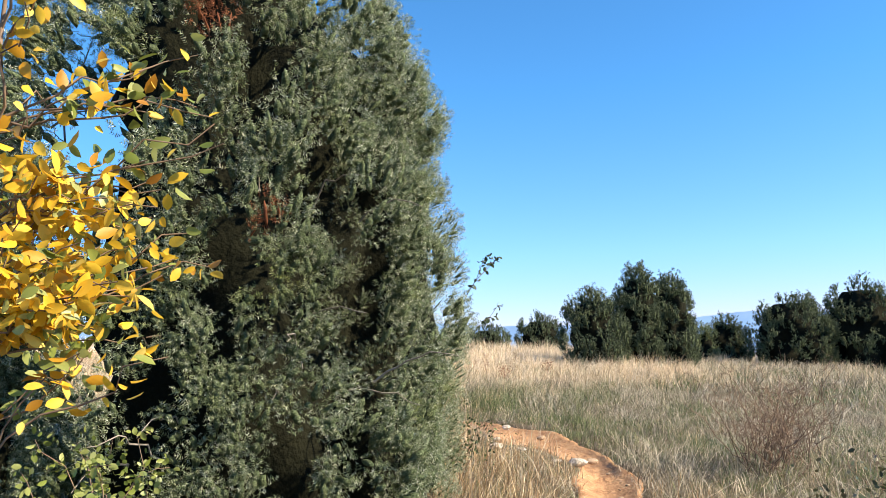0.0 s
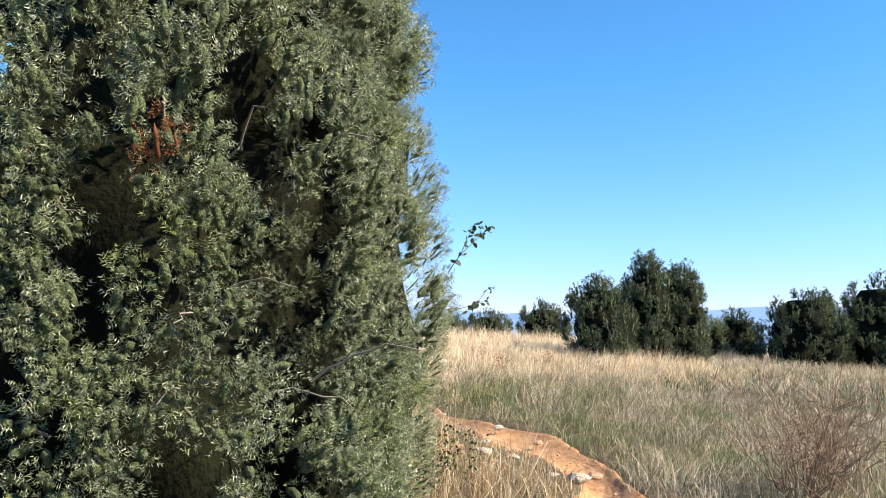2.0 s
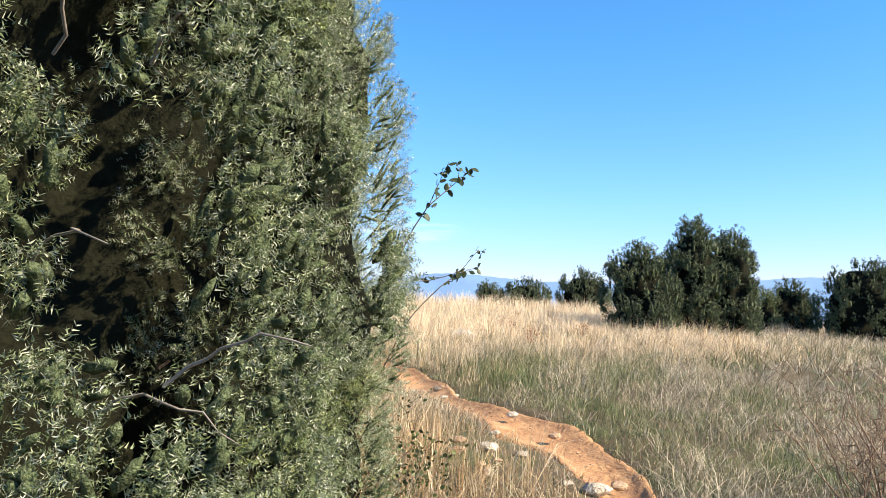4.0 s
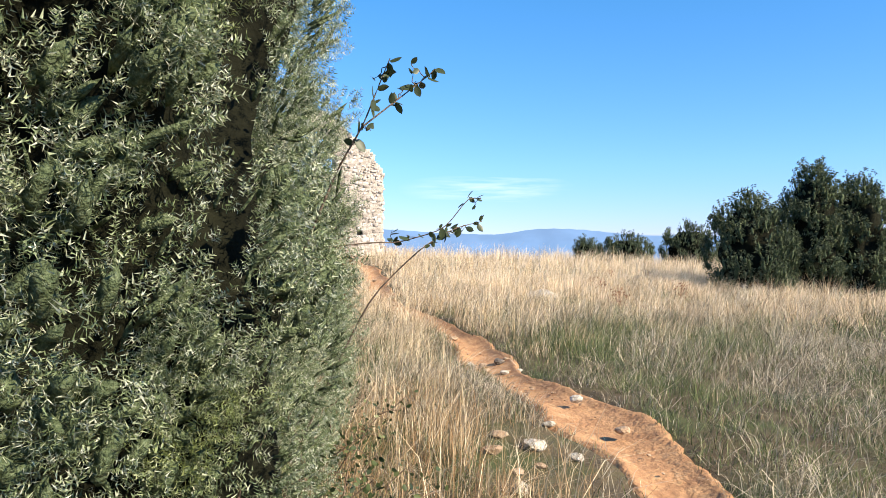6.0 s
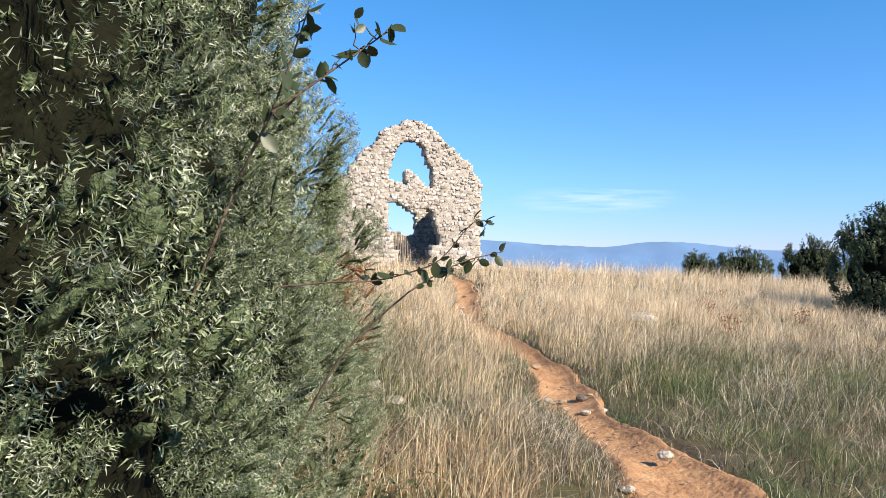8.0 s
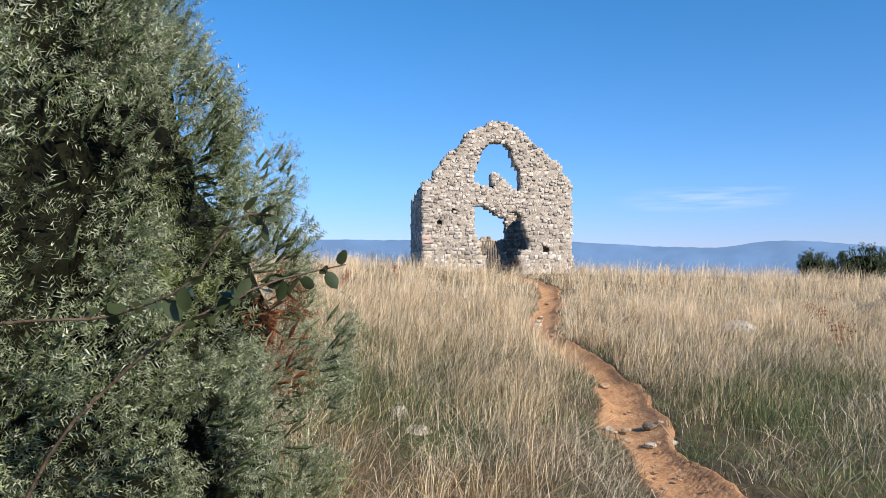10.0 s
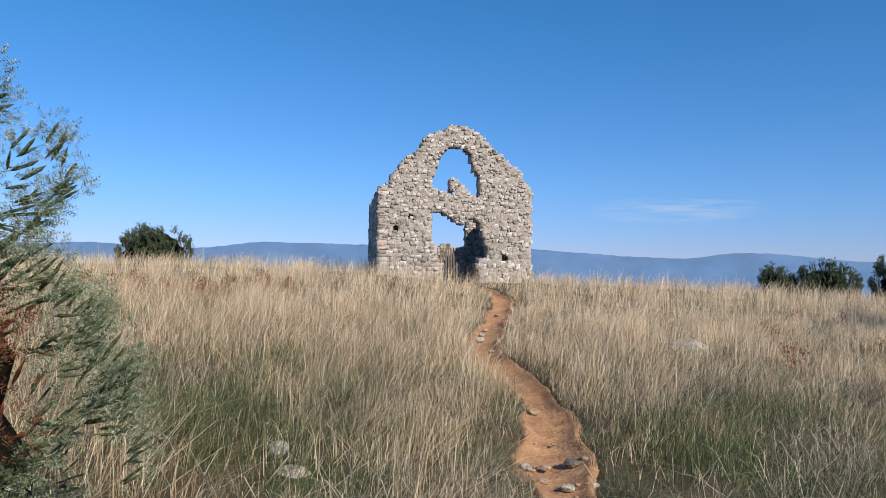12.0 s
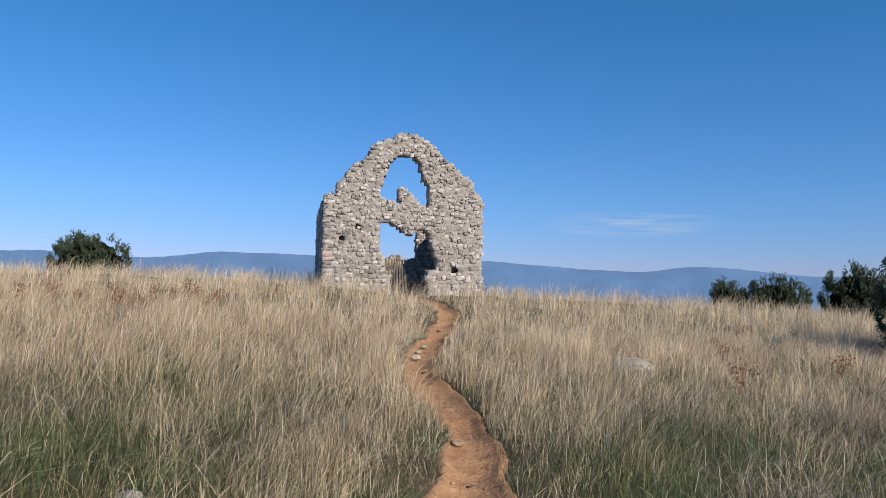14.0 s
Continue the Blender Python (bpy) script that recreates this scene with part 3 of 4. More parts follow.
juniper("juniper_tree", "conical grey-green juniper with a rust-red dead branch", 4, (-2.85, 0.72), 3.1, 1.12, PROFILE_CONE, 130, 15, 0.16, FINE, 14, M_JUNI,
        [(-1.88, 0.47, 1.42, 0.17), (-1.93, 0.40, 1.26, 0.19), (-1.83, 0.55, 1.56, 0.12), (-2.08, 0.28, 0.98, 0.12), (-1.85, 0.4, 1.12, 0.09), (-2.1, 0.2, 0.55, 0.1)], facing=(0.65, -0.75), limbs=7, core=0.6, reach=0.17)
juniper("juniper_bush", "low young juniper wedged between two taller ones", 6, (-2.5, 0.05), 2.1, 0.58, PROFILE_COLUMN, 42, 14, 0.15, FINE, 14, M_JUNI, facing=(0.7, -0.7), limbs=4, core=0.5, reach=0.16)
juniper("juniper_bush", "low dark juniper behind the yellow-leaved sapling", 5, (-5.9, -1.1), 2.15, 1.15, PROFILE_BUSH, 46, 13, 0.27, MID, 14, M_JUNI, facing=(0.4, -0.9))

# far bushes on the meadow's rim
FAR = [  # x, y, height, radius, profile, bunches, label
    (10.05, 10.6, 2.85, 0.52, PROFILE_COLUMN, 34, "tall dark juniper bush with upright tips on the meadow"),
    (8.6, 10.9, 2.1, 0.78, PROFILE_BUSH, 32, "dark rounded juniper bush beside a taller one"),
    (11.15, 10.5, 2.6, 0.58, PROFILE_COLUMN, 32, "dark juniper bush with upright tips"),
    (9.4, 11.2, 1.7, 0.6, PROFILE_BUSH, 16, "dark juniper filling the gap between taller ones"),
    (17.0, 26.4, 1.75, 1.15, PROFILE_BUSH, 28, "low dark bush on the crest"),
    (14.0, 26.7, 1.15, 1.0, PROFILE_BUSH, 22, "low dark bush on the crest"),
    (12.3, 27.2, 0.9, 0.55, PROFILE_BUSH, 12, "small dark bush on the crest"),
    (18.3, 12.2, 2.5, 1.25, PROFILE_BUSH, 36, "broad grey-green juniper bush"),
    (20.6, 11.0, 3.1, 1.3, PROFILE_BUSH, 36, "broad dark juniper bush"),
    (22.5, 8.6, 3.1, 1.7, PROFILE_BUSH, 36, "broad dark juniper bush"),
    (20.4, 13.4, 2.2, 1.3, PROFILE_BUSH, 24, "grey-green bush behind broader junipers"),
    (16.3, 14.4, 1.2, 0.42, PROFILE_BUSH, 10, "low olive-green bush beside the junipers"),
    (17.9, 14.8, 1.7, 0.75, PROFILE_BUSH, 18, "low grey-green bush at the meadow's rim"),
    (-12.3, 29.3, 1.5, 1.3, PROFILE_BUSH, 30, "dark bush on the crest"),
]
for k, (x, y, h, r, prof, n, lab) in enumerate(FAR):
    juniper("juniper_bush", lab, 40 + k, (x, y), h, r * 1.28, prof, int(n * 1.2), 11, 0.3, COARSE, 8, M_JUNI_Y if "olive" in lab else M_JUNI_FAR, facing=(-0.2, -1.0), upright=0.6, core=0.62, limbs=4, group="bushes round the meadow", reach=0.3)


# ---- ruined chapel ----
CH = pose(-2.7, 23.0, 1.37, 0, 0, 8.2)       # foot of the front's corner; x along the front, y into the building
OUTLINE = [(0, -0.3), (0, 3.05), (0.36, 3.05), (0.36, 3.28), (0.62, 3.6), (0.95, 4.0), (1.38, 4.3), (1.5, 4.66), (2.2, 4.96), (2.35, 5.1), (2.95, 5.1), (3.4, 4.84),
           (3.95, 4.34), (4.5, 3.84), (4.87, 3.62), (4.93, 3.3), (5.2, 3.0), (5.2, -0.3)]
WINDOW = [(1.85, 3.0), (1.8, 3.3), (1.92, 3.65), (2.12, 4.15), (2.3, 4.35), (2.62, 4.42), (2.93, 4.35), (3.1, 4.1), (3.18, 3.75), (3.4, 3.38), (3.42, 3.1), (3.4, 2.7), (3.1, 2.86),
          (2.72, 3.2), (2.47, 3.4), (2.41, 3.1), (2.47, 2.78), (2.15, 2.9)]
DOOR = [(1.79, 2.2), (2.12, 2.24), (2.47, 1.97), (2.86, 1.8), (3.02, 1.97), (3.22, 2.08), (3.34, 1.88), (3.5, 1.55), (3.6, 1.2), (3.72, 0.88), (3.68, 0.65), (3.4, 0.7), (3.34, 0.45),
        (3.42, -0.4), (2.24, -0.4), (2.2, 0.4), (2.0, 0.6), (1.96, 1.0), (1.85, 1.25)]
PUTLOGS = [(1.14, 2.03, 0.09), (0.6, 1.62, 0.1), (4.47, 1.07, 0.08), (4.28, 0.68, 0.08)]


def inside(poly, x, y):
    hit = False
    for (x0, y0), (x1, y1) in zip(poly, poly[1:] + poly[:1]):
        if (y0 > y) != (y1 > y) and x < (x1 - x0) * (y - y0) / (y1 - y0) + x0:
            hit = not hit
    return hit


def solid(u, h):
    return inside(OUTLINE, u, h) and not inside(WINDOW, u, h) and not inside(DOOR, u, h)


def in_front(u, h):
    return solid(u, h) and all(abs(u - a) > s or abs(h - b) > s for a, b, s in PUTLOGS)


def rubble_body(test, width, low, high, thick, cell, rng, jit):
    """A rough wall as joined cells wherever test(u, h) holds, with a broken edge."""
    nu, nh = int(round(width / cell)), int(round((high - low) / cell))
    full = np.array([[test((i + 0.5) * cell, low + (j + 0.5) * cell) for i in range(nu)] for j in range(nh)])
    idx, v, f = {}, [], []

    def vert(i, j, k):
        if (i, j, k) not in idx:
            idx[(i, j, k)] = len(v)
            dj = rng.normal(0, jit, 3)
            v.append((i * cell + dj[0], k * thick + dj[1], low + j * cell + dj[2]))
        return idx[(i, j, k)]

    for j in range(nh):
        for i in range(nu):
            if not full[j, i]:
                continue
            f.append((vert(i, j, 0), vert(i + 1, j, 0), vert(i + 1, j + 1, 0), vert(i, j + 1, 0)))
            f.append((vert(i, j, 1), vert(i, j + 1, 1), vert(i + 1, j + 1, 1), vert(i + 1, j, 1)))
            for di, dj, a, b in ((-1, 0, (0, 1), (0, 0)), (1, 0, (1, 0), (1, 1)), (0, -1, (0, 0), (1, 0)), (0, 1, (1, 1), (0, 1))):
                p, w = i + di, j + dj
                if not (0 <= p < nu and 0 <= w < nh and full[w, p]):
                    f.append((vert(i + b[0], j + b[1], 0), vert(i + a[0], j + a[1], 0), vert(i + a[0], j + a[1], 1), vert(i + b[0], j + b[1], 1)))
    return np.array(v), np.array(f, np.int32)


def stone_template(rng):
    """An irregular hewn block, one unit each way, with flat face (-y), chipped edges and uneven corners."""
    corner = np.array([(-0.5, -0.5), (0.5, -0.5), (0.5, 0.5), (-0.5, 0.5)]) * rng.uniform(0.84, 1.06, (4, 2))
    mid = (corner + np.roll(corner, -1, 0)) / 2 * rng.uniform(0.94, 1.05, (4, 1))
    ring = np.stack([corner, mid], 1).reshape(8, 2)
    v, f = [], []
    for y, k in ((0.5, 1.0), (-0.42, 1.0), (-0.5, 0.9)):
        v += [(x * k, y + (rng.normal(0, 0.05) if y < 0 else 0), z * k) for x, z in ring]
    for r in range(2):
        for j in range(8):
            a, b = r * 8 + j, r * 8 + (j + 1) % 8
            f += [(a, b, b + 8), (a, b + 8, a + 8)]
    v.append((0, -0.5 + rng.normal(0, 0.05), 0))
    f += [(16 + j, 16 + (j + 1) % 8, 24) for j in range(8)]
    return np.array(v), np.array(f, np.int32)


rng = np.random.default_rng(11)
chapel = new("chapel_ruin")
chapel.matrix_world = CH
tagged(chapel, "roofless ruined stone chapel front with broken window and doorway", "ruin")
v1, f1 = rubble_body(in_front, 5.2, -0.3, 5.2, 0.36, 0.1, rng, 0.018)
v2, f2 = rubble_body(solid, 5.2, -0.3, 5.2, 0.17, 0.1, rng, 0.012)
front_wall = piece("front_wall", *join([(v1, f1), (v2 + np.array([0, 0.38, 0]), f2)]), M_MORTAR, chapel, "gabled rubble wall with a broken window and doorway")
front_wall.location = (0, 0.03, 0)
# courses of stones on the front
blocks = []
h = -0.25
while h < 5.1:
    ch = rng.uniform(0.065, 0.125) if h > 1.5 else rng.uniform(0.09, 0.18)
    u = rng.uniform(-0.08, 0.05)
    while u < 5.2:
        w = ch * rng.uniform(0.8, 2.1)
        if u < 0.15 and 0 < h < 3:
            w = rng.uniform(0.28, 0.46)
        c = (u + w / 2, h + ch / 2)
        if in_front(c[0], c[1]) and in_front(min(max(c[0] - w * 0.3, 0.01), 5.19), c[1]) and in_front(min(c[0] + w * 0.3, 5.19), c[1]):
            blocks.append((c[0], c[1] + rng.normal(0, 0.02 if h < 1.5 else 0.035), w * rng.uniform(0.82, 1.04), ch * rng.uniform(0.74, 1.12), rng.uniform(-0.02, 0.025), rng.normal(0, (4.0 if h < 1.5 else 9.0) if u > 0.2 else 1.0)))
        u += w
    h += ch
stones = [stone_template(rng) for _ in range(8)]
stone_mesh = [mesh_of("stone", v, f, M_WALL) for v, f in stones]
quoin_mesh = mesh_of("stone", *stones[0], M_PINK)
order = sorted(range(len(blocks)), key=lambda i: -blocks[i][2] * blocks[i][3])
rest = []
for rank, i in enumerate(order):
    u, hh, w, ch, proud, tilt = blocks[i]
    m = pose(u, 0.03 + 0.07 - proud, hh, 0, tilt, rng.normal(0, 4)) @ Matrix.Diagonal((w, 0.16, ch, 1))
    if rank < 300:
        s = new("stone", quoin_mesh if u < 0.4 and 0.85 < hh < 1.25 else stone_mesh[i % 8])
        s.parent = front_wall
        s.matrix_basis = Matrix.Translation((0, -0.03, 0)) @ m
    else:
        v, f = stones[i % 8]
        mm = np.array(m)
        rest.append((v @ mm[:3, :3].T + mm[:3, 3] + np.array([0, -0.03, 0]), f))
v, f = join(rest)
tagged(piece("rubble_facing", v, f, M_WALL_SMALL, front_wall), kind="stuff")


# side and back walls, weathered tops
def wall_run(name, length, high, thick, at, turn, seed, label, gap=None):
    r = np.random.default_rng(seed)
    ph = r.uniform(0, 6, 3)

    def ok(u, hh):
        top = high(u) + 0.07 * math.sin(4 * u + ph[0]) + 0.05 * math.sin(9 * u + ph[1])
        return hh < top
    w = piece(name, *rubble_body(ok, length, -0.3, 3.6, thick, 0.1, r, 0.016), M_MORTAR, chapel, label)
    w.matrix_basis = at @ pose(0, 0, 0, 0, 0, turn)
    chunks = []
    hh = -0.25
    while hh < 3.4:
        ch = r.uniform(0.1, 0.17)
        u = r.uniform(-0.05, 0.05)
        while u < length:
            ww = ch * r.uniform(1.1, 2.4)
            if ok(u + ww / 2, hh + ch / 2) and u + ww < length + 0.05:
                for face in (0, 1):
                    m = pose(u + ww / 2, (0.07 - r.uniform(0, 0.025)) if face == 0 else thick - 0.07 + r.uniform(0, 0.025), hh + ch / 2, 0, r.normal(0, 3), 180 * face) @ Matrix.Diagonal((ww * 0.98, 0.16, ch * 0.97, 1))
                    vv, ff = stones[r.integers(0, 8)]
                    mm = np.array(m)
                    chunks.append((vv @ mm[:3, :3].T + mm[:3, 3], ff))
            u += ww
        hh += ch
    vv, ff = join(chunks)
    tagged(piece("rubble_facing", vv, ff, M_WALL_SMALL, w), kind="stuff")


wall_run("side_wall", 4.5, lambda u: 2.85 - 0.04 * u, 0.5, pose(0.5, 0.59, 0), 90, 21, "rubble side wall")
wall_run("side_wall", 4.5, lambda u: 2.75 - 0.06 * u, 0.5, pose(5.2, 0.59, 0), 90, 22, "rubble side wall")
wall_run("back_wall", 4.16, lambda u: 1.2 if u < 3.3 else 2.6, 0.45, pose(0.52, 4.62, 0), 0, 23, "low remains of the back wall")

# wooden gate leaning in the doorway
gate = new("wooden_gate")
gate.matrix_world = CH @ pose(2.1, 0.95, -0.1, -6, 0, 3)
tagged(gate, "grey weathered picket gate standing inside the doorway", "gate")
slat = mesh_of("slat", *join([(np.array([(-.5, -.5, 0), (.5, -.5, 0), (.5, .5, 0), (-.5, .5, 0), (-.5, -.5, .96), (.5, -.5, .96), (.5, .5, .96), (-.5, .5, .96), (0, -.5, 1), (0, .5, 1)], float),
                              np.array([(0, 1, 5), (0, 5, 4), (1, 2, 6), (1, 6, 5), (2, 3, 7), (2, 7, 6), (3, 0, 4), (3, 4, 7), (4, 5, 8), (6, 7, 9), (5, 6, 9), (5, 9, 8), (7, 4, 8), (7, 8, 9)], np.int32))]), M_WOOD)
for k in range(8):
    s = new("slat", slat)
    s.parent = gate
    s.matrix_basis = pose(0.05 + 0.1 * k, 0, 0.05 + 0.02 * math.sin(5 * k), 0, 1.5 * math.sin(7 * k)) @ Matrix.Diagonal((0.055, 0.02, 1.12, 1))
for z in (0.3, 0.85):
    s = new("rail", slat)
    s.parent = gate
    s.matrix_basis = pose(-0.02, 0.025, z, 0, 90) @ Matrix.Diagonal((0.07, 0.025, 0.84, 1))

# ---- loose stones ----
def rock_mesh(seed, flat=0.7, mat=M_ROCK, detail=2):
    """An angular weathered stone about one unit across, resting on z = 0."""
    rng = np.random.default_rng(seed)
    bm = bmesh.new()
    bmesh.ops.create_icosphere(bm, subdivisions=detail, radius=0.5)
    cuts = rng.normal(size=(7, 3))
    cuts /= np.linalg.norm(cuts, axis=1)[:, None]
    depth = rng.uniform(0.26, 0.42, 7)
    for v in bm.verts:
        p = np.array(v.co)
        for c, d in zip(cuts, depth):
            over = p @ c - d
            if over > 0:
                p = p - c * over * 0.9
        p = p * (1 + rng.normal(0, 0.025))
        p[2] *= flat
        v.co = p
    low = min(v.co.z for v in bm.verts)
    for v in bm.verts:
        v.co.z -= low
    me = bpy.data.meshes.new("stone")
    bm.to_mesh(me)
    bm.free()
    me.materials.append(mat)
    return me


pale = [rock_mesh(100 + k, 0.45 + 0.1 * (k % 4)) for k in range(6)]
dark = rock_mesh(120, 0.6, M_ROCK_DARK)
stained = [rock_mesh(130 + k, 0.5, M_STAINED) for k in range(3)]


def lay_stone(me, x, y, size, turn=0.0, sink=0.25, label="pale limestone lump half sunk in the grass", group="", on_path=False):
    s = new("stone", me)
    z = float(land(x, y)) - (0.035 if on_path else 0.0)
    s.matrix_basis = pose(x, y, z - sink * size * 0.4, 0, 0, turn) @ Matrix.Scale(size, 4)
    return tagged(s, label, "stone", group)


lay_stone(pale[3], -1.75, 3.28, 0.19, 30, 0.1, "upright pale limestone rock in dry grass")
lay_stone(pale[1], -1.6, 3.0, 0.26, 80, 0.9, "flat pale limestone slab half buried in grass")
lay_stone(pale[2], -2.52, 2.92, 0.22, 10, 0.4, "rounded pale limestone rock in dry grass")
lay_stone(pale[0], 2.78, 8.85, 0.66, 50, 0.1, "pale limestone outcrop among tall dry grass")
lay_stone(dark, 0.24, 3.95, 0.14, 20, 0.4, "dark angular stone on the red earth path", on_path=True)
for k, (x, y, s) in enumerate([(-0.52, -0.66, 0.2), (-0.27, -0.53, 0.13), (-1.03, -0.1, 0.12), (-0.93, 0.64, 0.16), (-0.63, 0.7, 0.2), (-0.78, 0.95, 0.13), (-0.45, 0.45, 0.12), (0.11, 0.91, 0.12),
                               (0.17, 1.8, 0.12), (-0.72, 0.35, 0.1), (-0.3, 1.25, 0.1), (-0.9, 0.25, 0.09), (-0.62, -0.45, 0.09), (0.05, 3.92, 0.1), (-0.1, 3.9, 0.13), (-0.02, 3.6, 0.1), (0.12, 3.45, 0.12),
                               (-0.16, 3.62, 0.08), (0.3, 3.5, 0.1), (0.36, 4.05, 0.09), (-0.07, 10.15, 0.16), (-0.15, 10.9, 0.18), (0.0, 10.7, 0.12), (-0.2, 10.4, 0.1), (0.1, 11.3, 0.12), (0.16, 5.55, 0.14),
                               (0.1, 5.75, 0.1), (0.02, 8.9, 0.1), (-0.25, 6.0, 0.12), (0.5, 13.9, 0.12)]):
    lay_stone(stained[k % 3] if k % 2 else pale[k % 6], x, y, s, 47 * k, 0.25, "small pale limestone on the trodden earth", "loose stones along the path", on_path=k > 12)
rng = np.random.default_rng(31)
for k in range(110):
    i = int(rng.uniform(60, 330))
    o = rng.normal(0, 0.14)
    lay_stone(stained[k % 3], tp[i, 0] + side[i, 0] * o, tp[i, 1] + side[i, 1] * o, rng.uniform(0.02, 0.055), rng.uniform(0, 360), 0.2, "small pebble on the red earth path", "pebbles on the path", True)


# ---- leaves ----
def leaf_template(length=1.0, width=0.5, fold=0.12, droop=0.15):
    """A folded oval leaf along +z, one unit long."""
    t = np.array([0, 0.22, 0.5, 0.78, 1.0]) * length
    w = np.array([0.0, 0.78, 1.0, 0.72, 0.0]) * width / 2
    v = [(0, -droop * (a / length) ** 2, a) for a in t]
    f = []
    for s in (-1, 1):
        k = len(v)
        v += [(s * w[i], fold * width - droop * (t[i] / length) ** 2, t[i]) for i in (1, 2, 3)]
        tri = [(0, 1, k), (1, k + 1, k), (1, 2, k + 1), (2, k + 2, k + 1), (2, 3, k + 2), (3, 4, k + 2)]
        f += tri if s < 0 else [(a, c, b) for a, b, c in tri]
    return np.array(v, float), np.array(f, np.int32)


LEAF_OVAL, LEAF_POINT = leaf_template(1, 0.52), leaf_template(1, 0.62, 0.1, 0.05)


def along(rng, points, n, lo=0.1, hi=1.0):
    t = rng.uniform(lo, hi, n) * (len(points) - 1)
    i = np.minimum(t.astype(int), len(points) - 2)
    return points[i] + (points[i + 1] - points[i]) * (t - i)[:, None]


# yellow-leaved sapling close to where the walk begins
rng = np.random.default_rng(8)
sap = new("sapling")
tagged(sap, "young tree with yellow and olive autumn leaves by the path", "sapling")
foot = (-5.12, -4.85, float(land(-5.12, -4.85)))
main = bent(rng, foot, (-4.93, -5.1, 2.35), 0, 0.02, 12)
piece("stem", *tube(main, np.linspace(0.010, 0.003, 12), 6), M_TWIG, sap)
clusters = [((-4.84, -5.06, 1.47), (0.12, 0.13, 0.09), 420, 0.85), ((-4.92, -5.0, 1.38), (0.10, 0.12, 0.065), 240, 0.6), ((-4.75, -5.06, 1.40), (0.06, 0.08, 0.09), 130, 0.5), ((-4.69, -5.14, 1.74), (0.07, 0.05, 0.06), 60, 0.5),
            ((-4.88, -5.27, 1.93), (0.06, 0.05, 0.06), 26, 0.9), ((-4.97, -5.1, 1.66), (0.07, 0.06, 0.05), 30, 0.4), ((-4.80, -5.12, 1.55), (0.07, 0.05, 0.06), 90, 0.9), ((-4.6, -5.15, 1.72), (0.03, 0.03, 0.03), 12, 0.3)]
leaf_y, leaf_g = mesh_of("leaf", *LEAF_OVAL, M_YLEAF), mesh_of("leaf", *LEAF_OVAL, M_GLEAF)
rest_y = []
count = 0
for c, spread, n, yellow in clusters:
    tips = [np.array(c) + rng.normal(size=3) * np.array(spread) * 0.9 for _ in range(max(3, n // 9))]
    twigs = []
    for tip in tips:
        start = main[int(np.clip(np.abs(main[:, 2] - (tip[2] - 0.15)).argmin(), 1, 10))]
        pts = bent(rng, start, tip, 0.03, 0.012, 8)
        twigs.append(pts)
        piece("twig", *tube(pts, np.linspace(0.003, 0.0012, 8), 4), M_TWIG, sap)
    for k in range(int(n * 1.5)):
        tw = twigs[k % len(twigs)]
        p = along(rng, tw, 1, 0.5, 1.0)[0] + rng.normal(0, 0.022, 3)
        d = Vector(rng.normal(size=3) + np.array([0.1, -0.3, -0.15]))
        m = Matrix.Translation(p) @ d.to_track_quat("Z", "Y").to_matrix().to_4x4() @ Matrix.Rotation(rng.uniform(0, 6.28), 4, "Z") @ Matrix.Scale(rng.uniform(0.027, 0.046), 4)
        is_y = rng.uniform() < yellow
        if count < 290:
            lf = new("leaf", leaf_y if is_y else leaf_g)
            lf.parent = sap
            lf.matrix_basis = m
        else:
            mm = np.array(m)
            rest_y.append((LEAF_OVAL[0] @ mm[:3, :3].T + mm[:3, 3], LEAF_OVAL[1], is_y))
        count += 1
for flag, mm in ((True, M_YLEAF), (False, M_GLEAF)):
    sel = [(v, f) for v, f, y in rest_y if y == flag]
    if sel:
        tagged(piece("foliage", *join(sel), mm, sap), kind="stuff")

# bare grey branches above the low juniper
rng = np.random.default_rng(9)
snag = new("bare_tree")
tagged(snag, "leafless grey branches against the sky behind the sapling", "tree")
s0 = np.array([-5.55, -0.7, float(land(-5.55, -0.7))])
trunk = bent(rng, s0, s0 + np.array([0.35, -0.2, 2.5]), 0, 0.03, 8)
piece("trunk", *tube(trunk, np.linspace(0.06, 0.03, 8), 6), M_GREYTWIG, snag)
for k in range(9):
    e = np.array([rng.uniform(-5.5, -4.7), rng.uniform(-1.5, -0.7), rng.uniform(2.7, 3.6)])
    br = bent(rng, trunk[rng.integers(4, 8)], e, 0.03, 0.04, 9)
    bough = piece("branch", *tube(br, np.linspace(0.016, 0.004, 9), 5), M_GREYTWIG, snag)
    for j in range(7):
        b = br[rng.integers(3, 9)]
        piece("twig", *tube(bent(rng, b, b + rng.normal(0, 0.16, 3) + np.array([0, 0, 0.1]), 0, 0.015, 6), np.linspace(0.005, 0.0015, 6), 3), M_GREYTWIG, bough)

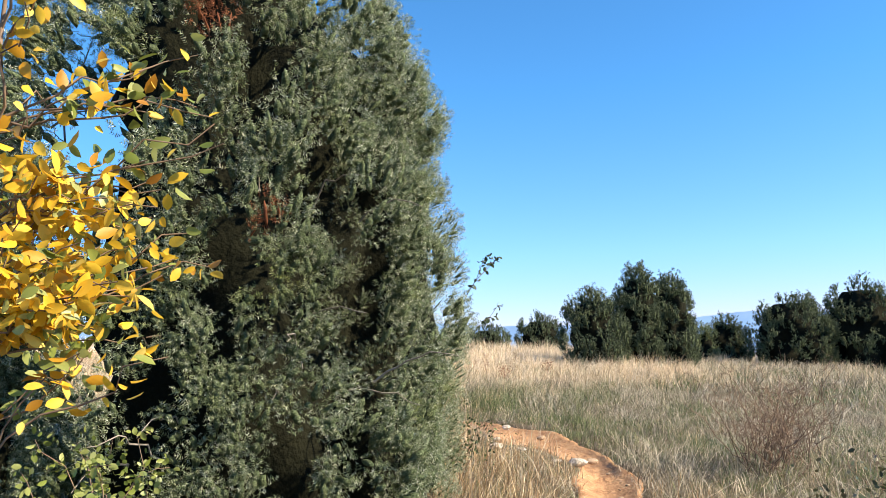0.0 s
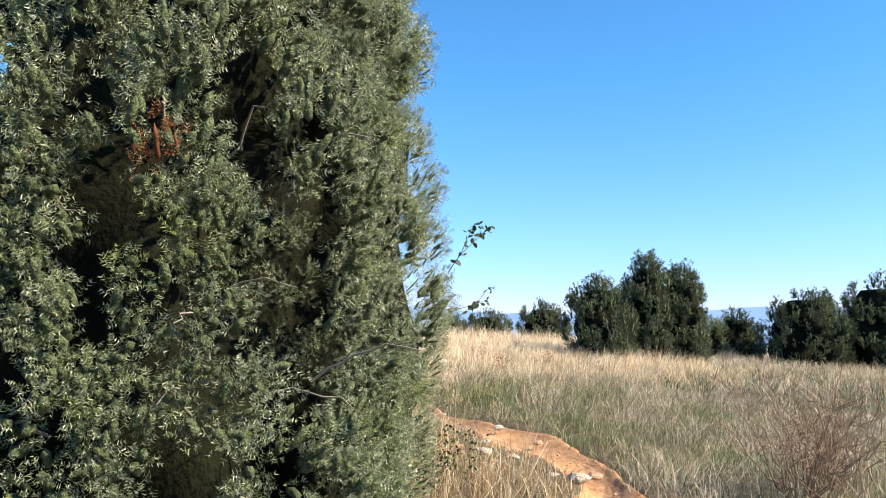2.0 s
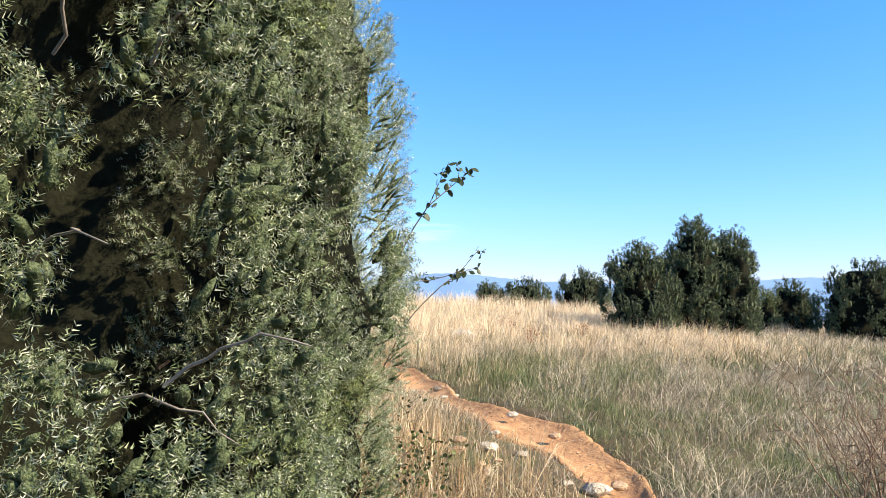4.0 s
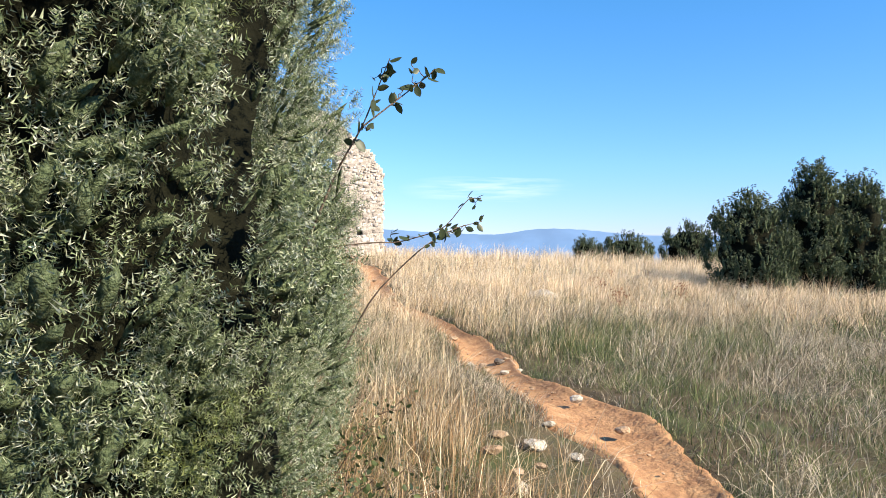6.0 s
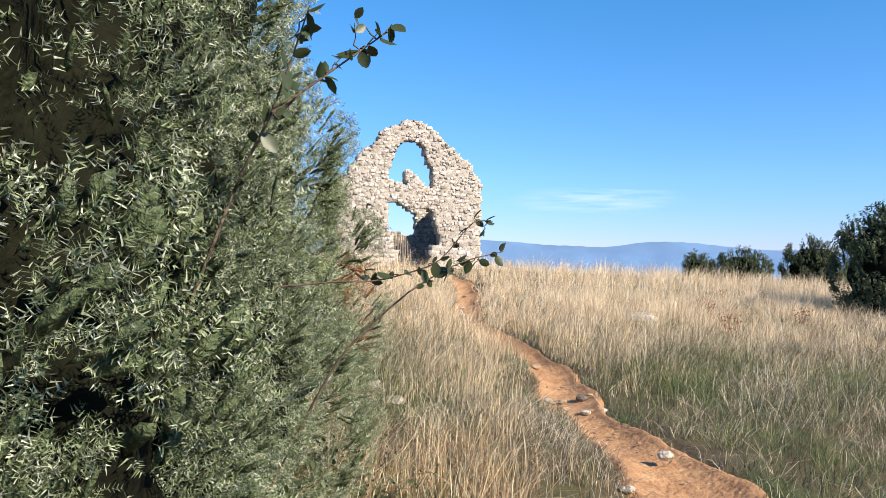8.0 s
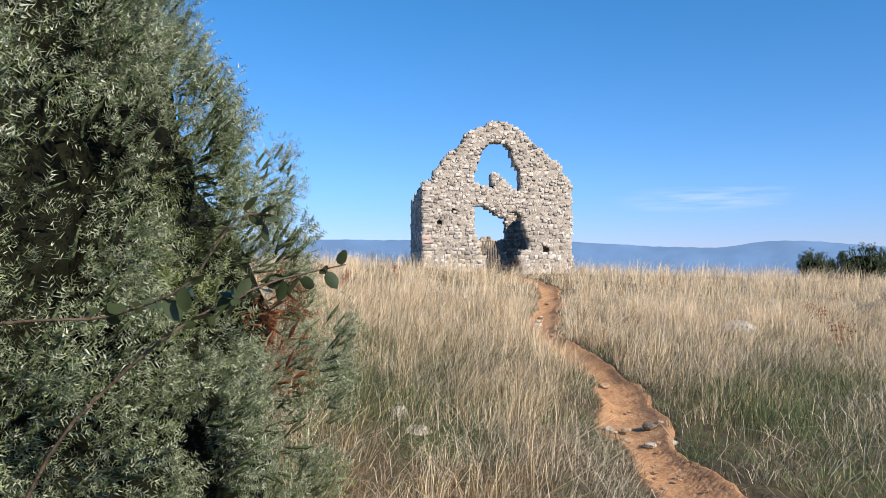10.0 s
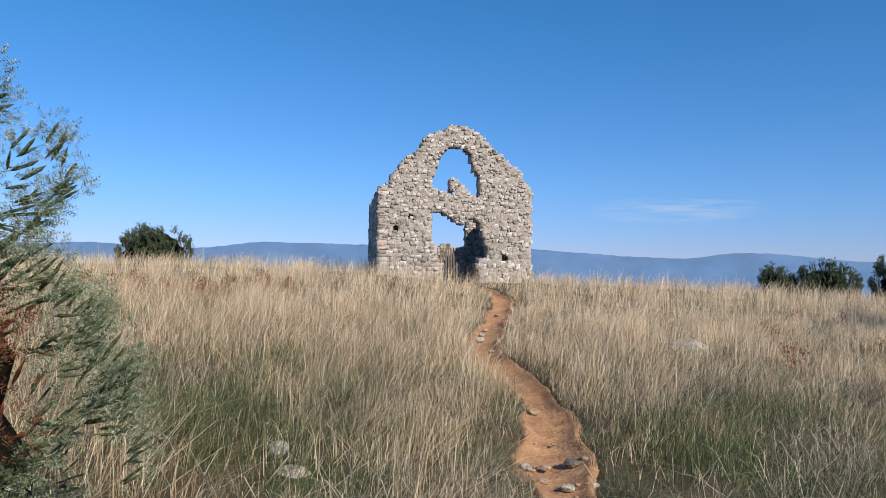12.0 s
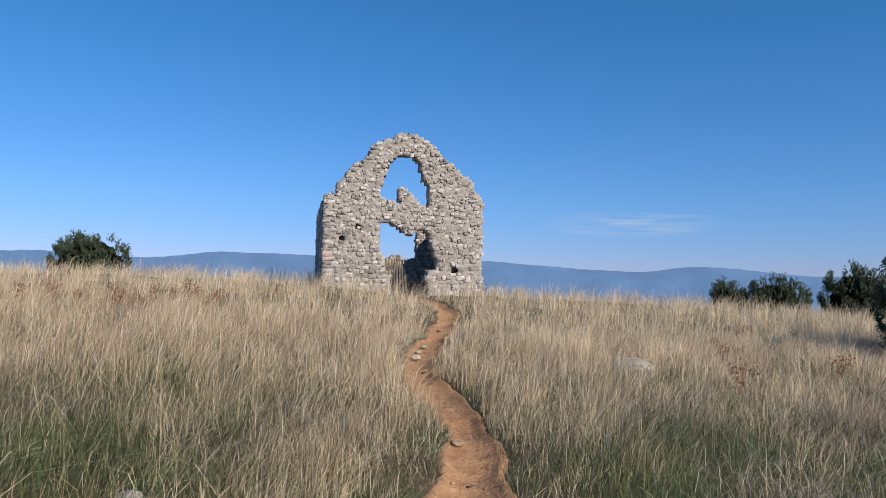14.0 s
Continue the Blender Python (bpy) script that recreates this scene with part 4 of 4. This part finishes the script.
# dark-stemmed sucker with toothed leaves leaning over the path
rng = np.random.default_rng(10)
shoot_plant = new("wild_shrub")
tagged(shoot_plant, "thin dark leafy stems leaning out of the juniper", "shrub")
STEMS = [  # points up each stem
    ((-2.231, -1.02, 0.65), (-2.064, -1.03, 0.999), (-1.952, -1.047, 1.219), (-1.768, -1.038, 1.389), (-1.62, -0.98, 1.47), (-1.487, -0.928, 1.50)),
    ((-2.119, -1.124, 1.397), (-1.957, -1.11, 1.413), (-1.86, -1.07, 1.412), (-1.70, -1.14, 1.46), (-1.614, -1.167, 1.576), (-1.56, -1.15, 1.575)),
    ((-2.375, -1.473, 1.06), (-2.242, -1.537, 1.367), (-2.142, -1.583, 1.624), (-2.074, -1.64, 1.744), (-2.033, -1.661, 1.853), (-2.002, -1.692, 1.935)),
    ((-2.074, -1.64, 1.744), (-1.965, -1.619, 1.833), (-1.856, -1.597, 1.922)),
]
for k, stem_points in enumerate(STEMS):
    sp = np.array(stem_points)
    if k in (0, 2):          # rooted under the juniper
        sp = np.vstack([(sp[0, 0] - 0.12, sp[0, 1] + 0.1, float(land(sp[0, 0] - 0.12, sp[0, 1] + 0.1)) - 0.02), sp])
    t = np.linspace(0, len(sp) - 1, 22)
    pts = np.stack([np.interp(t, np.arange(len(sp)), sp[:, j]) for j in range(3)], 1)
    pts[1:-1] = (pts[:-2] + 2 * pts[1:-1] + pts[2:]) / 4
    st = piece("stem", *tube(pts, np.linspace(0.0055 if k in (0, 2) else 0.003, 0.0013, 22), 5), M_BARK, shoot_plant)
    lo = 0.6 if k in (0, 2) else 0.3
    for j in range(6):
        b = pts[rng.integers(int(22 * lo), 21)]
        e = b + np.array([rng.uniform(-0.05, 0.04), rng.uniform(-0.05, 0.05), rng.uniform(-0.03, 0.05)])
        tw = bent(rng, b, e, 0.0, 0.004, 5)
        piece("twig", *tube(tw, np.linspace(0.002, 0.0009, 5), 3), M_BARK, st)
        for lp in along(rng, tw, 2, 0.5, 1.0):
            piece("leaf", *scatter(LEAF_POINT, lp[None], rng.normal(size=(1, 3)) + np.array([0.4, 0, -0.2]), rng.uniform(0.024, 0.042, 1), rng), M_TLEAF, st)
    for lp in along(rng, pts, 11, lo, 1.0):
        piece("leaf", *scatter(LEAF_POINT, lp[None], rng.normal(size=(1, 3)) + np.array([0.3, 0, -0.1]), rng.uniform(0.026, 0.05, 1), rng), M_TLEAF, st)


def bramble(seed, centre, radius, height, canes, leaves, size, mat, label):
    rng = np.random.default_rng(seed)
    ob = new("bramble")
    tagged(ob, label, "bramble")
    base = float(land(*centre))
    P = []
    for k in range(canes):
        th = rng.uniform(0, 6.283)
        s = np.array([centre[0] + rng.normal(0, radius * 0.35), centre[1] + rng.normal(0, radius * 0.35), base])
        e = s + np.array([math.cos(th) * radius * rng.uniform(0.3, 1), math.sin(th) * radius * rng.uniform(0.3, 1), height * rng.uniform(0.25, 1)])
        pts = bent(rng, s, e, height * 0.18, 0.02, 8)
        piece("cane", *tube(pts, np.linspace(0.004, 0.0015, 8), 4), M_TWIG, ob)
        P.append(along(rng, pts, max(1, leaves // canes), 0.25, 1.0))
    P = np.concatenate(P) + rng.normal(0, 0.035, (sum(len(p) for p in P), 3))
    P[:, 2] = np.maximum(P[:, 2], land(P[:, 0], P[:, 1]) + 0.02)
    tagged(piece("foliage", *scatter(LEAF_POINT, P, rng.normal(size=P.shape) + np.array([0.2, -0.3, 0.2]), size * rng.uniform(0.6, 1.3, len(P)), rng), mat, ob), kind="stuff")


bramble(51, (-2.35, -1.25), 0.42, 0.75, 22, 900, 0.024, M_BLEAF, "tangle of small-leaved brambles at the juniper's foot")
bramble(52, (-2.25, -0.5), 0.45, 0.7, 20, 800, 0.024, M_BLEAF, "dusky bramble thicket beside the juniper")
bramble(53, (-4.75, -2.75), 0.55, 0.95, 22, 1100, 0.036, M_GLEAF, "fresh green bramble at the path's edge")
bramble(54, (-1.35, -4.4), 0.45, 0.75, 22, 420, 0.03, M_TLEAF, "dark half-bare bramble beside the path")
bramble(55, (-3.4, -3.1), 0.5, 0.5, 16, 420, 0.026, M_BLEAF, "low brambles under the tall juniper")
bramble(56, (-1.95, 0.55), 0.35, 0.45, 14, 420, 0.024, M_BLEAF, "low brambles under the conical juniper")


# bare thorny shrub on the open side of the path
def bare_shrub(seed, centre, width, height, twigs, label):
    rng = np.random.default_rng(seed)
    ob = new("bare_shrub")
    tagged(ob, label, "shrub")
    base = float(land(*centre))
    for k in range(twigs):
        th = rng.uniform(0, 6.283)
        s = np.array([centre[0] + rng.normal(0, 0.1), centre[1] + rng.normal(0, 0.1), base])
        e = s + np.array([math.cos(th) * width * rng.uniform(0.2, 1), math.sin(th) * width * rng.uniform(0.2, 1), height * rng.uniform(0.35, 1.0)])
        pts = bent(rng, s, e, height * 0.05, 0.03, 9)
        br = piece("branch", *tube(pts, np.linspace(0.006, 0.002, 9), 4), M_TWIG, ob)
        chunks = []
        for j in range(9):
            b = pts[rng.integers(3, 9)]
            chunks.append(tube(bent(rng, b, b + rng.normal(0, 0.11, 3) + np.array([0, 0, 0.06]), 0, 0.012, 5), np.linspace(0.0026, 0.001, 5), 3))
        tagged(piece("twiglet", *join(chunks), M_TWIG, br), kind="stuff")


bare_shrub(61, (0.62, -1.85), 0.6, 1.0, 42, "bare brown thorny shrub in dry grass")
bare_shrub(62, (1.35, -1.5), 0.55, 0.8, 26, "low bare brown thorny shrub")


# rusty dock and thistle stalks
def stalk(seed, height, label):
    rng = np.random.default_rng(seed)
    ob = new("dock_plant")
    tagged(ob, label, "plant", "dead stalks in the meadow")
    chunks, seeds = [], []
    for k in range(3):
        tip = np.array([rng.normal(0, 0.08), rng.normal(0, 0.08), height * rng.uniform(0.75, 1)])
        pts = bent(rng, (rng.normal(0, 0.02), rng.normal(0, 0.02), 0), tip, 0, 0.01, 8)
        piece("stem", *tube(pts, np.linspace(0.005, 0.002, 8), 4), M_WEED, ob)
        seeds.append(along(rng, pts, 60, 0.35, 1.0))
    P = np.concatenate(seeds)
    P = P + rng.normal(0, 1, P.shape) * np.array([0.07, 0.07, 0.03])
    tagged(piece("seed_head", *scatter(LEAF_POINT, P, rng.normal(size=P.shape), rng.uniform(0.015, 0.035, len(P)), rng), M_WEED, ob), kind="stuff")
    return ob


docks = [stalk(70 + k, 0.55, "rust-brown dead dock stalk standing in the grass") for k in range(3)]
spots_at = [(-5.3, 12.9), (-4.9, 13.4), (-5.8, 12.4), (-4.3, 14.4), (-4.0, 14.9), (-4.6, 13.9), (-6.4, 12.8), (-3.8, 13.2), (-6.9, 13.6), (4.7, 11.0), (6.5, 13.5), (4.3, 9.6), (5.4, 8.6), (-2.9, 15.8), (6.9, 12.4), (3.6, 7.6), (-5.0, 12.2), (-5.6, 13.6), (-4.5, 14.6), (-3.9, 14.2), (-6.1, 13.2), (-7.4, 12.6), (-6.6, 12.2)]
rng = np.random.default_rng(71)
for k, (x, y) in enumerate(spots_at):
    m = pose(x, y, float(land(x, y)) - 0.02, 0, 0, rng.uniform(0, 360)) @ Matrix.Scale(rng.uniform(0.75, 1.1), 4)
    if k < 3:
        docks[k].matrix_basis = m
    else:
        docks[k % 3].matrix_basis, keep_m = docks[k % 3].matrix_basis.copy(), None
        c = copy_thing(docks[k % 3], m)
        c.scale = m.to_scale()


# ---- meadow grass ----
def blades(rng, x, y, height, width, lean, wind=(0.32, 0.05), spread=1.0, lift=0.0, drift=None):
    """Bent grass blades as verts and triangles."""
    n = len(x)
    z = land(x, y) - 0.01 + lift
    lean = np.minimum(lean, 2.6)
    th = rng.uniform(0, 6.283, n)
    lx, ly = np.cos(th) * spread + wind[0], np.sin(th) * spread + wind[1]
    if drift is not None:
        lx, ly = lx + drift[0], ly + drift[1]
    k = rng.uniform(0.4, 1.2, n) * lean * height
    lx, ly = lx * k, ly * k
    a = rng.uniform(0, math.pi, n)
    wx, wy = np.cos(a) * width / 2, np.sin(a) * width / 2
    zz = np.zeros(n)
    base = np.stack([x, y, z], 1)
    w = np.stack([wx, wy, zz], 1)
    mid = base + np.stack([lx * 0.33, ly * 0.33, height * 0.55], 1)
    tip = base + np.stack([lx, ly, height * (1 - 0.25 * np.minimum(lean, 1.5))], 1)
    v = np.stack([base - w, base + w, mid - w * 0.75, mid + w * 0.75, tip], 1).reshape(-1, 3)
    q = np.arange(n)[:, None] * 5
    f = np.stack([q + np.array([[0, 1, 3]]), q + np.array([[0, 3, 2]]), q + np.array([[2, 3, 4]])], 1).reshape(-1, 3)
    return v, f


TREES = [(-3.8, -1.25, 1.35), (-2.92, -1.2, 0.5), (-3.0, -0.35, 0.65), (-2.9, 0.75, 0.8), (-5.9, -1.1, 1.0)]


def sow(rng, n, x0, x1, y0, y1, clump=0.0, margin=1.05, per=14, bare=0.93):
    """Random places in a stretch of the plan, off the path, the trees' feet and the chapel."""
    if clump:
        c = np.stack([rng.uniform(x0, x1, n // per), rng.uniform(y0, y1, n // per)], 1)
        p = np.repeat(c, per, 0) + rng.normal(0, clump, (len(c) * per, 2))
    else:
        p = np.stack([rng.uniform(x0, x1, n), rng.uniform(y0, y1, n)], 1)
    x, y = p[:, 0], p[:, 1]
    ok = np.abs(track_distance(x, y)) > margin + rng.uniform(-0.12, 0.25, len(x))
    ok &= ~((((x + 0.66) / 0.46) ** 2 + ((y - 0.15) / 1.1) ** 2 < 1) & (rng.uniform(0, 1, len(x)) < bare))
    for tx, ty, tr in TREES:
        ok &= (x - tx) ** 2 + (y - ty) ** 2 > tr * tr
    u = (x + 2.7) * 0.99 + (y - 23) * 0.143
    w = -(x + 2.7) * 0.143 + (y - 23) * 0.99
    ok &= ~((u > -0.05) & (u < 5.25) & (w > -0.05) & (w < 5.3))
    out = (p - np.repeat(c, per, 0)) / clump if clump else np.zeros_like(p)
    return x[ok], y[ok], out[ok, 0], out[ok, 1]


def tallness(x, y):
    """How much of the grass stands tall: little beside the path's lower bend, much up the slope."""
    rise = np.clip((y - 2.6 - 0.25 * np.clip(x - 1, 0, 6)) / 3.0, 0, 1)
    west = np.clip((-x - 0.35) / 0.5, 0, 1) * np.clip((y + 4.5) / 3, 0.4, 0.95)
    t = np.maximum(rise, west)
    k = 0.25 + 0.75 * t
    return np.clip(t + k * (0.35 * np.sin(1.3 * x + 0.7) * np.sin(1.1 * y + 0.3 * x) + 0.2 * np.sin(3.1 * x - y) * np.sin(2.3 * y + 1)), 0.04, 1.0)


def lush(x, y):
    """Damp green patches on both sides of the lower path."""
    east = np.exp(-((x - 2.4) / 1.7) ** 2 - ((y - 4.8) / 2.2) ** 2)
    west = np.exp(-((x + 2.3) / 1.5) ** 2 - ((y - 4.6) / 2.0) ** 2)
    return np.clip((east + west) * (0.75 + 0.45 * np.sin(2.3 * x + 0.5) * np.sin(2.1 * y)), 0, 1)


def greenness(x, y):
    """Share of green among the short blades: patches, most beside the lower path."""
    g = 0.28 + 0.34 * np.sin(0.9 * x + 1.1 * y) * np.sin(1.4 * x - 0.8 * y + 1) + 0.30 * np.sin(3.1 * x + 1) * np.sin(2.7 * y)
    g = g + 0.22 * np.exp(-((x + 1.8) / 1.6) ** 2 - ((y - 5) / 3) ** 2) + 0.45 * np.exp(-((x - 1.2) / 0.7) ** 2 - ((y - 3.0) / 3.2) ** 2)
    return np.clip(g + 0.4 * lush(x, y) - 0.3 * np.clip((y - 9) / 5, 0, 1), 0.04, 1)


rng = np.random.default_rng(90)
tall, short, green, russet, pale_grass = [], [], [], [], []
# stretches: how many, bounds, blade width, height factor
for n, x0, x1, y0, y1, w, hf in [(100000, -5, 5.5, -5, 6.5, 0.0042, 1.0), (105000, -9, 9, 6, 13, 0.0055, 1.08), (70000, -20, 24, 12.5, 21, 0.0075, 1.2), (42000, -28, 34, 20, 31, 0.012, 1.25), (34000, 5, 26, -5, 13, 0.008, 0.95), (9000, -14, -5, -6, 7, 0.006, 0.9), (12000, -16, 12, -18, -5, 0.007, 0.9)]:
    x, y, ox, oy = sow(rng, n, x0, x1, y0, y1, clump=0.075 + 0.05 * (w > 0.006), margin=1.12, per=22)
    cell = np.floor(x / 0.42 + 0.5 * np.sin(3 * y)).astype(int) * 7919 + np.floor(y / 0.42 + 0.5 * np.sin(3 * x)).astype(int) * 104729
    c1, c2, c3 = (np.abs(np.sin(cell * 12.9898 + s) * 43758.5453) % 1 for s in (0, 1.7, 4.1))
    t = tallness(x, y)
    ok = rng.uniform(0, 1, len(x)) < t * (0.12 + 1.4 * c1) * (1 - 0.8 * lush(x, y))
    x, y, t, c1, c2, c3, ox, oy = (a[ok] for a in (x, y, t, c1, c2, c3, ox, oy))
    h = (0.2 + 0.33 * t) * rng.uniform(0.4, 1.2, len(x)) * hf * (0.5 + 0.75 * c2)
    h *= np.clip(0.45 + 0.5 * (np.abs(track_distance(x, y)) - 1.2), 0.4, 1)
    rus = (x < -0.3) & (y < 2.2) & (rng.uniform(0, 1, len(x)) < 0.6)
    rus |= (((x + 5.3) / 2.6) ** 2 + ((y - 13.4) / 1.6) ** 2 < 1) & (c3 < 0.55)
    far = rng.uniform(0, 1, len(x)) < np.clip((y - 4 + 0.4 * np.clip(x, 0, 8)) / 8, 0, 1)
    for sel, out, k in ((~rus & ~far, tall, 1.0), (~rus & far, pale_grass, 1.0), (rus, russet, 0.85)):
        m = int(sel.sum())
        lean = np.where(rng.uniform(0, 1, m) < 0.2, rng.uniform(1.3, 2.6, m), rng.uniform(0.25, 1.1, m))
        out.append(blades(rng, x[sel], y[sel], h[sel] * k, w * k * rng.uniform(0.45, 1.15, m), lean, spread=0.55,
                          drift=((c3[sel] - 0.5) * 0.9 + 0.4 * ox[sel], (c1[sel] - 0.5) * 0.9 + 0.4 * oy[sel])))
for n, x0, x1, y0, y1, w in [(105000, -4.5, 5.5, -5, 6.5, 0.0048), (60000, -9, 9, 6, 13, 0.006), (30000, 5, 24, -4, 13, 0.011), (16000, -16, 12, -18, -5, 0.011)]:
    x, y, ox, oy = sow(rng, n, x0, x1, y0, y1, clump=0.055, margin=0.95, per=12, bare=0.78)
    gr = rng.uniform(0, 1, len(x)) < greenness(x, y)
    h = rng.uniform(0.07, 0.25, len(x)) * (1 + 0.4 * (y > 3) * (np.abs(x) > 0.8) + 0.6 * lush(x, y)) * (1 + 6 * (w - 0.0046) / 0.0064 * 0.1)
    h *= np.clip(0.45 + 0.4 * (np.abs(track_distance(x, y)) - 1.0), 0.4, 1)
    for sel, out, k, lo, hi in ((~gr, short, 1.1, 0.9, 2.6), (gr, green, 0.95, 0.5, 1.7)):
        m = int(sel.sum())
        out.append(blades(rng, x[sel], y[sel], h[sel] * k, w * rng.uniform(0.55, 1.1, m), rng.uniform(lo, hi, m), (0.25, 0.1), 0.8, drift=(0.45 * ox[sel], 0.45 * oy[sel])))
for name, chunks, mat, label in (("tall_dry_grass", tall, M_DRY, "tall straw-coloured dry grass over the meadow"), ("bleached_grass", pale_grass, M_PALE, "pale bleached grass towards the crest"), ("matted_grass", short, M_MAT, "short pale matted grass on the meadow"),
                                 ("green_grass", green, M_GREEN, "short green grass among the dry blades"), ("russet_grass", russet, M_RUSSET, "reddish dry grass beside the path")):
    tagged(piece(name, *join(chunks), mat), label, "grass", kind="stuff")
